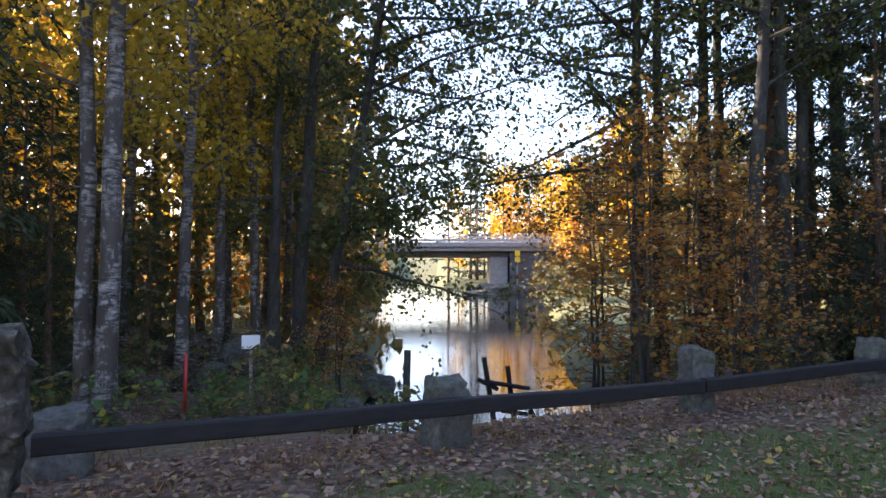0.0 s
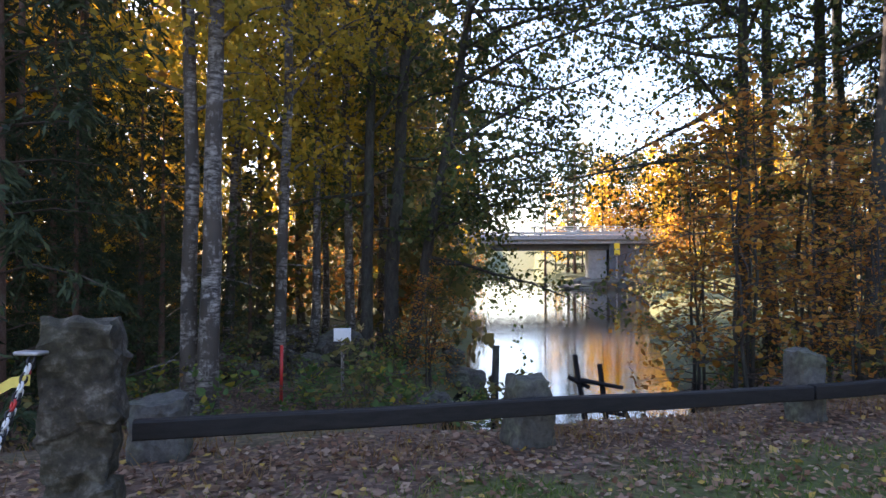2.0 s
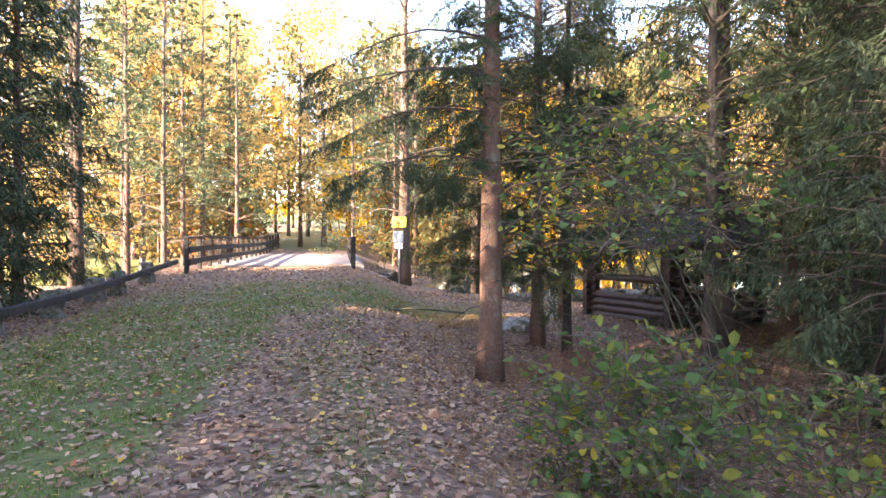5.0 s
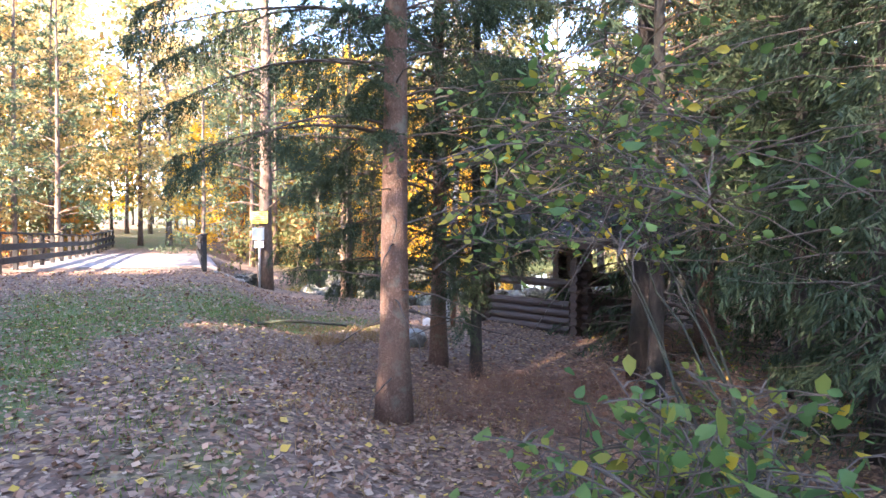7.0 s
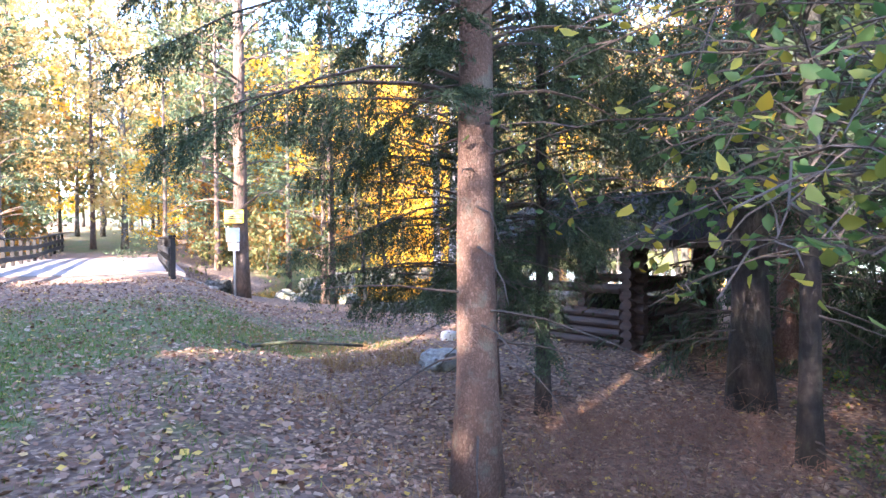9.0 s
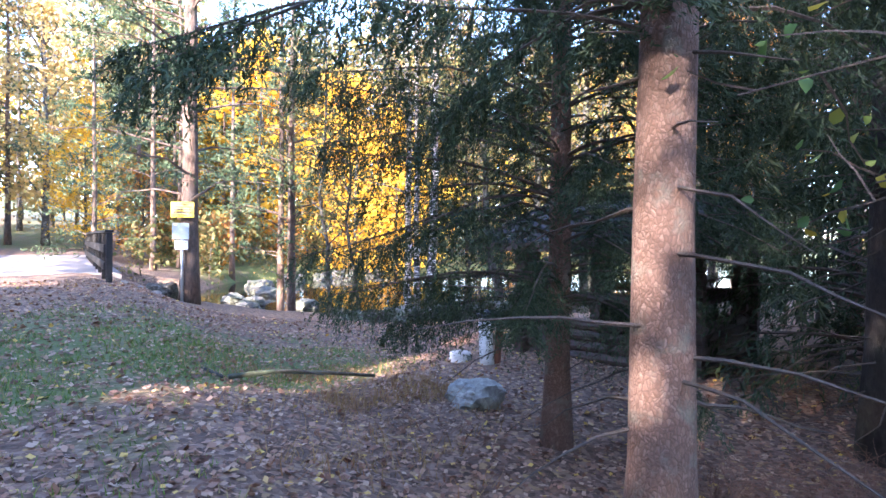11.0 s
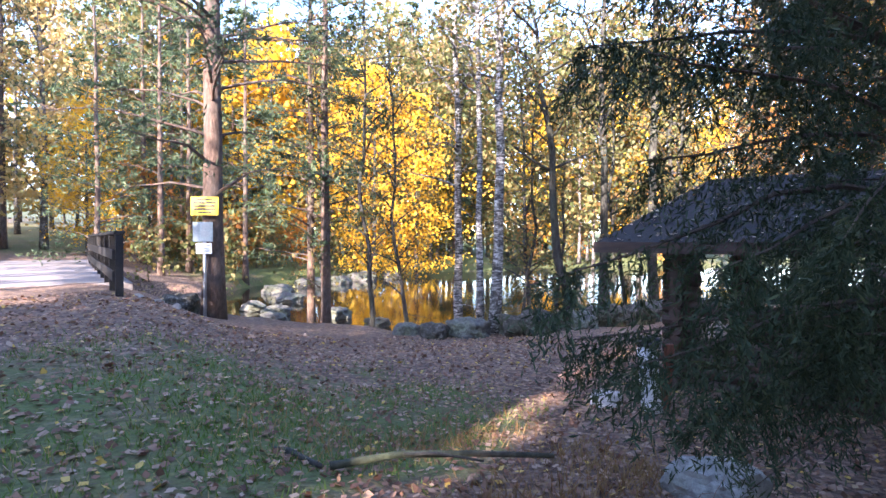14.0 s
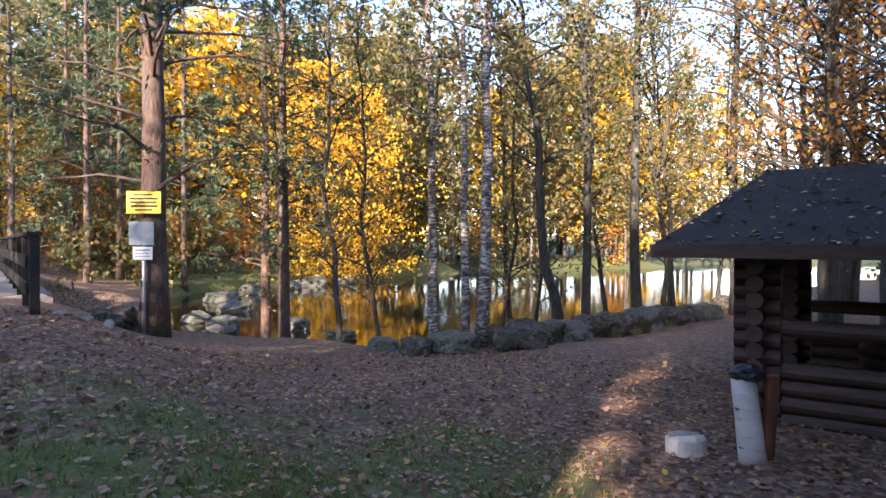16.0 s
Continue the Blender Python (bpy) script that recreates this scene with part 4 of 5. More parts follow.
# birch log litter bin and the cut block beside it
bx_, by_ = 16.90, 2.12
bz = ground_at(bx_, by_)
bn = thing("litter_bin", (bx_, by_, bz), "litter bin made of a white birch log with a black bag", "litter bin")
b = Builder()
zz = np.linspace(-0.05, 0.66, 6)
b.tube([(0.02 * i, 0.005 * i, z_) for i, z_ in enumerate(zz)], [0.112, 0.106, 0.103, 0.10, 0.10, 0.098], 18)
M_WHITEBIRCH = rough_surface("white birch bark", [(0.345, (0.04, 0.036, 0.032)), (0.39, (0.50, 0.48, 0.45)), (0.8, (0.72, 0.70, 0.66))], 3.6, (1, 1, 3.4), 0.7, 0.25, 0.01)
part("log", b, M_WHITEBIRCH, bn, smooth=True)
b = Builder()
b.box((-0.025, -0.05, -0.05), (0.03, 0.05, 0.70), Matrix.Translation((0.02, -0.145, 0)) @ Matrix.Rotation(radians(4), 4, "X"), 0.01)
part("slab", b, M_REDWOOD, bn, "split reddish slab")
bm = bmesh.new()
bmesh.ops.create_icosphere(bm, subdivisions=3, radius=1)
for v in bm.verts:
    k = 1 + 0.28 * noise.noise(v.co * 2.6) + 0.12 * noise.noise(v.co * 7)
    v.co = Vector((v.co.x * 0.14 * k + 0.10, v.co.y * 0.135 * k, 0.70 + v.co.z * 0.08 * k))
b = Builder()
b.bm(bm)
part("bag", b, M_BLACK, bn, "crumpled black bag")
cut = thing("chopping_block", on(17.32, 2.46, 0.03), "short cut birch block lying on the leaves", "chopping block")
b = Builder()
b.tube([(0, 0, -0.12), (0.01, 0.0, 0.09), (0.015, 0.0, 0.105)], [0.175, 0.168, 0.15], 20)
part("bark", b, M_WHITEBIRCH, cut, smooth=False)
b = Builder()
b.tube([(0.015, 0, 0.106), (0.015, 0, 0.112)], [0.14, 0.14], 20)
part("cut_face", b, M_PALE, cut, "pale sawn face")

# ---- signs on the pine ----
PX, PY = 24.35, 8.42
post = thing("sign_post", (PX - 0.31, PY + 0.09, ground_at(PX, PY)), "grey steel pole carrying a yellow sign and two notices", "sign post")
z0 = ground_at(PX, PY)
b = Builder()
b.tube([(0, 0, -0.3), (0, 0, 1.75 - z0)], [0.035, 0.035], 12)
part("pole", b, M_STEEL, post, smooth=True)
turn = Matrix.Rotation(radians(-98), 4, "Z")


def plate(name, y0, z_lo, w, h, mat, rows, ink, label):
    b = Builder()
    b.box((-w / 2, -0.05, 0), (w / 2, -0.038, h), bevel=0.004)
    ob = part(name, b, mat, post, label)
    ob.matrix_local = Matrix.Translation((0, y0, z_lo - z0)) @ turn
    for i, (lo, hi, f0, f1) in enumerate(rows):
        b = Builder()
        b.box((-w / 2 + f0 * w, -0.0535, h * lo), (-w / 2 + f1 * w, -0.0515, h * hi))
        t = part("text_bar", b, ink, ob)


plate("yellow_plate", -0.02, 1.98 - 0.02, 0.58, 0.38, M_YELLOW, [(0.80, 0.88, 0.22, 0.78), (0.62, 0.72, 0.10, 0.92), (0.45, 0.55, 0.10, 0.88), (0.28, 0.38, 0.12, 0.90), (0.12, 0.20, 0.25, 0.75)], M_INK, "yellow plate with lines of black print")
plate("info_sheet", 0.02, 1.42, 0.42, 0.40, M_SHEET, [(0.10, 0.85, 0.08, 0.30), (0.25, 0.55, 0.40, 0.85), (0.62, 0.88, 0.45, 0.92)], M_GREYINK, "grey pictorial information sheet")
plate("white_notice", 0.0, 1.17, 0.33, 0.22, M_PAPER, [(0.70, 0.80, 0.12, 0.88), (0.45, 0.53, 0.12, 0.80), (0.22, 0.30, 0.12, 0.86)], M_GREYINK, "small white printed notice")

# ---- trees, place by place ----
BIRCH_LABEL = "tall birch with pale banded bark and thin yellow leaves"
ALDER_LABEL = "dark-barked alder with dull green leaves leaning over the bank"
SPRUCE_LABEL = "dense dark green spruce with boughs down to the ground"
# left bank: birches and alders round the landing
bA = stand(leafy_tree("birch_tree", 11, 15, 0.125, M_BIRCH, L_BIRCH, BIRCH_LABEL, low=0.30, limbs=30, reach=2.4, leaves=7000, size=0.085, lean=(0.012, 0), spur=5, scatter=0.3, sides=12), -3.85, 7.20, 0)
stand(leafy_tree("birch_tree", 12, 14, 0.105, M_BIRCH, L_BIRCH, BIRCH_LABEL, low=0.28, limbs=28, reach=2.4, leaves=6000, size=0.085, lean=(-0.02, 0.01), spur=4, scatter=0.3, sides=12), -4.08, 7.28, 40)
bC = stand(leafy_tree("birch_tree", 13, 16, 0.10, M_BIRCH, L_BIRCH, BIRCH_LABEL, low=0.22, limbs=36, reach=2.2, leaves=9000, size=0.085, spur=4, scatter=0.32), -4.2, 10.2)
again(bC, -4.45, 12.4, 100, 0.92)
again(bC, -3.8, 13.2, 220, 1.05)
L_LIST = [(-6.4, 12.6, 30, 1.0), (-7.8, 15.5, 80, 1.1), (-5.6, 16.5, 150, 0.95), (-9.5, 12.5, 200, 1.0), (-7.2, 19, 260, 1.15), (-4.9, 21, 310, 1.0), (-10.5, 19, 10, 1.1), (-8.6, 24, 140, 1.1), (-6.5, 28, 30, 1.15)]
for x, y, t, k in L_LIST:
    again(bC, x, y, t, k)
aA = stand(leafy_tree("alder_tree", 21, 15, 0.13, M_ALDER, L_ALDER, ALDER_LABEL, low=0.18, limbs=30, reach=3.2, rise=0.35, droop=0.2, leaves=8000, size=0.085, lean=(0.035, 0.0), scatter=0.22, spur=6), -3.42, 12.6)
stand(leafy_tree("alder_tree", 22, 14, 0.17, M_ALDER, L_ALDER, ALDER_LABEL, low=0.30, limbs=28, reach=3.2, rise=0.4, droop=0.2, leaves=7500, size=0.085, lean=(0.05, -0.01), scatter=0.22, spur=5), -3.0, 13.2)
stand(leafy_tree("alder_tree", 23, 13, 0.13, M_ALDER, L_ALDER, ALDER_LABEL, low=0.17, limbs=46, reach=4.6, rise=0.12, droop=0.12, leaves=32000, size=0.072, twigs=12, bias=0.0, lean=(0.17, -0.02), scatter=0.2, spur=4), -2.62, 13.0, 0)
stand(leafy_tree("alder_tree", 26, 15, 0.165, M_ALDER, L_ALDER, ALDER_LABEL, low=0.24, limbs=44, reach=4.4, rise=0.12, droop=0.12, leaves=26000, size=0.075, twigs=11, lean=(-0.012, 0), scatter=0.22, spur=6, bias=math.pi), 4.45, 14.4)
# causeway bank: alders with high crowns, an orange maple thicket, dark spruces
aB = stand(leafy_tree("alder_tree", 24, 15, 0.165, M_ALDER, L_ALDER, ALDER_LABEL, low=0.42, limbs=32, reach=3.0, rise=0.4, droop=0.2, leaves=6000, size=0.09, lean=(-0.012, 0), scatter=0.25, spur=6), 5.1, 14.9)
for x, y, t, k, lx in ((5.75, 14.0, 150, 1.0, 0), (6.3, 11.6, 300, 0.93, 0), (6.75, 11.9, 30, 0.9, 0), (8.1, 12.9, 200, 1.0, 0), (9.6, 15.5, 100, 1.1, 0), (7.2, 16.5, 20, 1.1, 0)):
    again(aB, x, y, t, k)
stand(leafy_tree("alder_tree", 25, 15, 0.15, M_ALDER, L_ALDER, ALDER_LABEL, low=0.35, limbs=26, reach=3.0, rise=0.4, leaves=6500, size=0.09, lean=(0.06, 0.02), scatter=0.25, spur=5), 5.35, 11.25, 0)
mA = stand(leafy_tree("maple_tree", 31, 5.2, 0.035, M_ALDER, L_MAPLE, "young maple thicket in orange autumn leaf", low=0.10, limbs=16, reach=1.7, rise=0.25, droop=0.15, leaves=2300, size=0.088, stems=4, flat=0.5, scatter=0.13, sides=6), 3.2, 10.3)
again(mA, 4.5, 11.4, 70, 1.05)
again(mA, 2.9, 11.9, 200, 0.95)
again(mA, 5.6, 12.6, 130, 0.9)
again(mA, 4.3, 9.0, 300, 0.62)
again(mA, 7.4, 10.9, 260, 0.75)
again(mA, -1.9, 11.6, 40, 0.45)
sD = conifer("spruce_tree", 41, 14, 0.17, SPRUCE_LABEL, reach=2.7, low=0.05, step=0.42, per=6, twig_gap=0.19, per_twig=6, needle=0.15, width=0.016, long=1.4, hang=1.1, coarse=2, group="dark spruces")
stand(sD, *sn(13.6, 7.4))
for s, n, t, k in ((11.2, 8.6, 60, 0.9), (15.6, 6.6, 130, 0.95), (12.6, 6.2, 200, 0.62), (16.8, 8.4, 280, 1.05), (14.4, 10.0, 20, 1.1), (11.6, 6.8, 320, 0.55)):
    again(sD, *sn(s, n), t, k)
# dark spruces by the start, behind the gatepost
for x, y, t, k in ((-6.2, 6.6, 20, 1.0), (-7.6, 9.2, 90, 0.45), (-5.9, 9.5, 170, 0.36), (-8.6, 5.0, 240, 0.8), (-10.2, 8.6, 300, 0.5), (-6.9, 12.0, 60, 0.42), (-8.8, 7.0, 0, 0.45), (-7.0, 10.6, 40, 0.42), (-8.3, 10.9, 130, 0.48), (-9.5, 9.9, 220, 0.5), (-6.4, 8.2, 310, 0.34), (-7.5, 7.9, 75, 0.42), (-5.3, 11.4, 160, 0.28), (-10.8, 11.5, 25, 0.55), (-9.5, 1.5, 10, 1.0)):
    again(sD, x, y, t, k)
# right of the track: spruces round the shelter
SPRUCE_OPEN = "tall spruce with a bare scarred trunk and drooping boughs"
BOUGHS = [(3.10, 88, 2.6), (3.25, 97, 2.5), (3.35, 80, 2.9), (4.3, 92, 3.0), (4.5, 78, 3.2), (4.7, 100, 2.9), (4.9, 86, 3.2)]   # long boughs over the track
sA = conifer("spruce_tree", 42, 15, 0.165, SPRUCE_OPEN, reach=2.5, low=0.215, step=0.40, per=8, twig_gap=0.052, per_twig=28, needle=0.050, width=0.0048, shy=0.1, droop=0.52, hang=1.9, dead=20, long=1.5, extra=BOUGHS, sides=14, off=(100, 215, 0.45))
stand(sA, 10.75, 2.36, 0)
SWEEP = [(1.85 + 0.2 * i, 100 + 22 * (i * 0.618 % 1), 2.2 + 0.5 * (i * 0.38 % 1)) for i in range(8)]     # boughs reaching over the lawn
sB = conifer("spruce_tree", 43, 13, 0.12, SPRUCE_OPEN, reach=2.6, low=0.11, step=0.32, per=11, twig_gap=0.056, per_twig=30, needle=0.044, width=0.0040, shy=0.0, droop=0.40, hang=1.9, dead=14, long=1.6, sides=12, off=(5, 98, 0.42), extra=SWEEP)
stand(sB, 13.55, 2.05, 0)
sC = conifer("spruce_tree", 44, 17, 0.21, "thick dark spruce beside the shelter with dead lower twigs", reach=2.8, low=0.16, step=0.44, per=6, twig_gap=0.13, per_twig=8, needle=0.12, width=0.010, hang=1.3, long=1.4, dead=40, coarse=2, sides=14, bark=M_DARKBARK)
stand(sC, 13.15, -0.95)
sE = conifer("spruce_tree", 45, 10, 0.085, "slender spruce with a thin bare stem", bark=M_DARKBARK, reach=1.9, low=0.24, step=0.42, per=5, twig_gap=0.11, per_twig=9, needle=0.09, width=0.007, hang=1.2, long=1.3, dead=16)
stand(sE, 13.0, 1.48)
again(sE, 11.37, -0.6, 220, 1.15)
again(sE, 9.9, -2.2, 60, 1.2)
again(sE, 12.2, -2.6, 40, 1.1)
for x, y, t, k in ((14.8, -3.9, 0, 0.9), (11.6, -3.4, 80, 0.9), (16.6, -6.0, 240, 1.0)):
    again(sC, x, y, t, k)
sF = stand(conifer("spruce_tree", 46, 9, 0.10, "young dense spruce with boughs sweeping the ground", reach=2.1, low=0.03, step=0.30, per=8, twig_gap=0.10, per_twig=9, needle=0.09, width=0.0075, long=1.5, hang=1.5, droop=0.42, dead=6), 9.0, -2.2)
for x, y, t, k in ((6.6, -2.7, 100, 0.8), (10.4, -3.6, 70, 1.1), (13.6, -4.2, 200, 1.3), (15.6, -4.4, 310, 1.45), (19.4, -5.6, 150, 1.4), (17.4, -7.4, 20, 1.5), (11.6, -6.2, 250, 1.4), (15.0, -2.4, 45, 1.6)):
    again(sF, x, y, t, k)
for s, n, t, k in ((13.6, 6.6, 30, 1.15), (16.4, 6.3, 140, 1.2)):
    again(sF, *sn(s, n), t, k)
# the pine by the bridge and other pines beyond
pA = stand(pine("pine_tree", 51, 17, 0.23, "tall pine with reddish upper bark and long bare boughs", low=0.36, limbs=36, reach=3.9, bare=26, per=30, sides=14), PX, PY, 30)
pB = pine("pine_tree", 52, 14, 0.14, "slender pine with blue-green needles behind the pond bank", low=0.22, limbs=34, reach=2.4, bare=5, per=15, tufts=8, needle=0.21)
stand(pB, 27.75, 6.35)
for x, y, t, k in ((29.2, 6.9, 80, 0.95), (34.0, 14.8, 140, 0.95), (46, 24.5, 40, 1.2), (30.2, 19.5, 100, 1.05), (24.5, 19.2, 300, 1.1), (49.5, 16.5, 80, 1.1), (28, 24.5, 30, 1.2)):
    again(pB, x, y, t, k)
TALL = [(23.5, 7.8, 1.15), (26.2, 9.0, 1.2), (24.4, 10.6, 1.25), (21.0, 9.2, 1.1), (42.5, 8.0, 1.2), (44.0, 10.5, 1.25), (43.5, -3.8, 1.15), (46.5, -5.5, 1.2), (49.0, -3.6, 1.2), (45.0, -8.0, 1.15), (49.0, 7.5, 1.25), (48.0, 13.0, 1.3), (38.5, 8.2, 1.15), (30.5, 8.6, 1.2), (33.0, 11.5, 1.25)]
for i, (s_, n_, k) in enumerate(TALL):
    again(pB, *sn(s_, n_), i * 67, k)
# pond bank
bP = stand(leafy_tree("birch_tree", 61, 14, 0.13, M_WHITEBARK, L_MIXED, "birch with white bark and a thinning crown on the pond bank", low=0.34, limbs=30, reach=2.4, leaves=3200, size=0.08, scatter=0.3, spur=3, lean=(0.012, -0.02), sides=12), 24.75, 2.35)
stand(leafy_tree("birch_tree", 62, 13, 0.085, M_WHITEBARK, L_MIXED, "birch with white bark and a thinning crown on the pond bank", low=0.4, limbs=22, reach=2.0, leaves=2000, size=0.08, scatter=0.3, lean=(0.0, 0.035), sides=12), 24.85, 2.66)
again(bP, 27.9, 2.75, 80, 1.02)
aP = stand(leafy_tree("alder_tree", 63, 10, 0.075, M_ALDER, L_MIXED, "slim dark alder on the pond bank with sparse turning leaves", low=0.22, limbs=26, reach=1.8, leaves=1700, size=0.08, scatter=0.25, wob=0.07, spur=4, sides=8), 26.9, 4.95)
for x, y, t, k in ((26.8, 4.2, 60, 0.9), (28.8, 6.6, 130, 0.9), (27.8, 1.1, 200, 0.85), (28.3, -0.1, 250, 0.8), (27.8, -3.9, 310, 1.0), (29.9, -2.9, 20, 1.1), (28.2, 0.8, 100, 1.0), (31, -5.5, 60, 1.1), (33, -8.5, 160, 1.1), (29.5, -4.6, 40, 1.2)):
    again(aP, x, y, t, k)
stand(leafy_tree("alder_tree", 64, 9, 0.14, M_ALDER, L_MIXED, "crooked alder leaning back over the pond bank", low=0.42, limbs=20, reach=2.4, leaves=2600, size=0.08, scatter=0.28, lean=(0.0, 0.14), wob=0.09, sides=10), 26.45, -0.05)
tP = stand(leafy_tree("alder_tree", 65, 15, 0.14, M_ALDER, L_MIXED, "tall straight grey-barked tree on the pond bank", low=0.40, limbs=30, reach=2.6, leaves=3400, size=0.085, scatter=0.3), 28.3, -1.45)
again(tP, 29.0, -3.3, 90, 1.15)
aB2 = stand(leafy_tree("alder_tree", 66, 11, 0.10, M_ALDER, L_MAPLE, "many-branched dark tree with few rusty leaves behind the shelter", low=0.20, limbs=40, reach=3.0, rise=0.6, droop=0.1, leaves=3000, size=0.08, scatter=0.3, stems=2, twigs=8, sides=8), 22.6, -5.2)
again(tP, 26.6, -7.5, 40, 1.0)
again(tP, 28.6, -6.2, 150, 1.05)
again(aP, 26.2, -5.0, 250, 1.2)
again(tP, 24.0, -9.0, 200, 1.0)
again(tP, 29.0, -10.5, 280, 1.1)
again(tP, 22.0, -12.0, 120, 1.1)
for x, y, t, k in ((23.5, -4.6, 10, 1.05), (25.5, -5.6, 80, 1.1), (21.6, -6.4, 160, 1.0), (24.6, -7.6, 240, 1.1), (27.2, -8.4, 300, 1.15)):
    again(aB2, x, y, t, k)
# golden tree and the woods across the pond
gA = leafy_tree("golden_tree", 71, 15, 0.17, M_ALDER, L_GOLD, "broad golden-yellow tree shining across the pond", low=0.06, limbs=46, reach=4.6, rise=0.5, leaves=8000, size=0.18, scatter=0.55, twigs=5, thin=False)
stand(gA, 50.5, 5.2, 0, 0.92)
again(gA, 53.2, 2.4, 100, 0.85)
again(gA, 56, 7.0, 180, 0.9)
gB = stand(leafy_tree("golden_tree", 78, 16, 0.17, M_BIRCH, L_PALEGOLD, "tall pale golden tree beyond the footbridge", low=0.08, limbs=44, reach=3.6, rise=0.7, leaves=9000, size=0.16, scatter=0.5, twigs=5, thin=False), 46.0, 22.5, 40, 1.15)
for x, y, t, k in ((31, 26, 10, 1.05), (36, 31, 130, 1.2), (27, 29.5, 250, 1.1), (41, 36, 60, 1.25)):
    again(gB, x, y, t, k)
for s_, n_, t, k in ((46, 9.5, 30, 1.1), (52, 10, 200, 1.2), (58, 8.0, 20, 1.2)):
    again(gB, *sn(s_, n_), t, k)
again(gA, 42.0, 18.6, 240, 0.5, "small golden tree beside the footbridge")
far_b = leafy_tree("birch_tree", 72, 16, 0.13, M_BIRCH, L_MIXED, "distant birch in mixed green and yellow leaf", low=0.14, limbs=30, reach=3.4, rise=0.5, leaves=1250, size=0.33, scatter=0.6, twigs=3, thin=False, group="far woods", sides=6)
stand(far_b, 62, 14)
far_o = leafy_tree("maple_tree", 73, 8, 0.09, M_ALDER, L_MAPLE, "distant maple in orange leaf", low=0.06, limbs=26, reach=2.8, rise=0.5, leaves=1200, size=0.26, scatter=0.5, twigs=3, thin=False, group="far woods", sides=6)
stand(far_o, 45.5, 17.0, 0, 0.7)
far_g = leafy_tree("golden_tree", 75, 13, 0.13, M_ALDER, L_GOLD, "distant tree in golden autumn leaf", low=0.12, limbs=26, reach=3.2, rise=0.5, leaves=1250, size=0.32, scatter=0.55, twigs=3, thin=False, group="far woods", sides=6)
stand(far_g, 62, 18)
far_s = conifer("spruce_tree", 74, 17, 0.16, "distant dark green spruce", reach=2.6, low=0.06, step=0.95, per=4, twig_gap=0.46, per_twig=3, needle=0.55, width=0.045, long=1.6, coarse=3, group="far woods", sides=6)
stand(far_s, 66, 10)
rng = np.random.default_rng(90)


def wood(x0, x1, y0, y1, k, mixture, lo=0.8, hi=1.3, clear=None):
    """Scatters far trees over a patch of land, keeping off the water and the track."""
    got = 0
    for _ in range(k * 6):
        if got >= k:
            break
        x, y = rng.uniform(x0, x1), rng.uniform(y0, y1)
        s, n = x * U[0] + y * U[1], x * N[0] + y * N[1]
        if abs((x - 51.5) * 0.559 + (y - 4.5) * 0.829) < 6.0 and 7.0 < y < 45:
            continue
        if height(x, y) < -0.85 or (-3.2 < n < 6.2 and s > -30) or (clear and clear(x, y)):
            continue
        again(mixture[rng.integers(len(mixture))], x, y, rng.uniform(0, 360), rng.uniform(lo, hi))
        got += 1


far_bush = leafy_tree("thicket_bush", 76, 3.0, 0.02, M_TWIG, L_MIXED, "leafy thicket in turning leaf on the far bank", "bush", low=0.05, limbs=9, reach=1.5, rise=0.6, leaves=330, size=0.20, scatter=0.35, twigs=3, thin=False, stems=2, sides=4, group="far thickets")
stand(far_bush, 47.5, 11.5)
far_rust = leafy_tree("thicket_bush", 77, 2.8, 0.02, M_TWIG, L_MAPLE, "rust-coloured thicket on the far bank", "bush", low=0.05, limbs=9, reach=1.5, rise=0.6, leaves=330, size=0.18, scatter=0.35, twigs=3, thin=False, stems=2, sides=4, group="far thickets")
stand(far_rust, 46.2, 13.0)


def thicket(x0, x1, y0, y1, k, kinds, lo, hi):
    for _ in range(k):
        x, y = rng.uniform(x0, x1), rng.uniform(y0, y1)
        s, n = x * U[0] + y * U[1], x * N[0] + y * N[1]
        if -0.9 < height(x, y) and not (-2.0 < n < 6.0):
            again(kinds[rng.integers(len(kinds))], x, y, rng.uniform(0, 360), rng.uniform(lo, hi))


thicket(40, 70, -34, 16, 150, [far_rust, far_bush, far_bush], 0.6, 1.3)
thicket(-16, -2.5, 14, 45, 95, [far_rust, far_bush, far_bush], 0.6, 1.3)
thicket(6, 26, 17, 60, 34, [far_rust, far_bush, far_bush], 0.6, 1.3)
thicket(36, 60, 10, 34, 50, [far_rust, far_bush, far_bush], 0.6, 1.3)
for q in range(16):
    again([gB, far_b, far_b, far_g][q % 4], *sn(66 + rng.uniform(0, 14), -15 + q * 2.0), q * 70, rng.uniform(1.15, 1.5))
for q in range(16):
    again([far_b, far_g, far_s][q % 3], *sn(84 + rng.uniform(0, 22), -14 + q * 2.0), q * 50, rng.uniform(0.9, 1.3))
wood(60, 74, -34, 14, 48, [far_b, far_b, far_b, far_s, far_b, far_g, far_b], 0.9, 1.4)
wood(61, 67, -32, 2, 16, [far_b, far_b, far_g], 0.7, 1.1)
wood(-22, -11, 1, 15, 11, [far_s, far_b, far_g], 0.7, 1.0)
wood(50, 62, 10, 30, 16, [far_b, far_b, far_g, far_s])
wood(74, 100, -60, 40, 34, [far_b, far_s, far_g], 1.1, 1.6)
wood(33, 62, -62, -30, 26, [far_b, far_s, far_b, far_o])
wood(16, 40, -34, -12, 26, [far_b, far_s, far_b], clear=lambda x, y: x > 28 and y > -20)
wood(14, 50, 24, 50, 26, [far_b, far_b, far_g, far_b, far_o], 0.6, 0.95)
wood(8, 24, 24, 60, 8, [far_b, far_b, far_o], 0.5, 0.8)
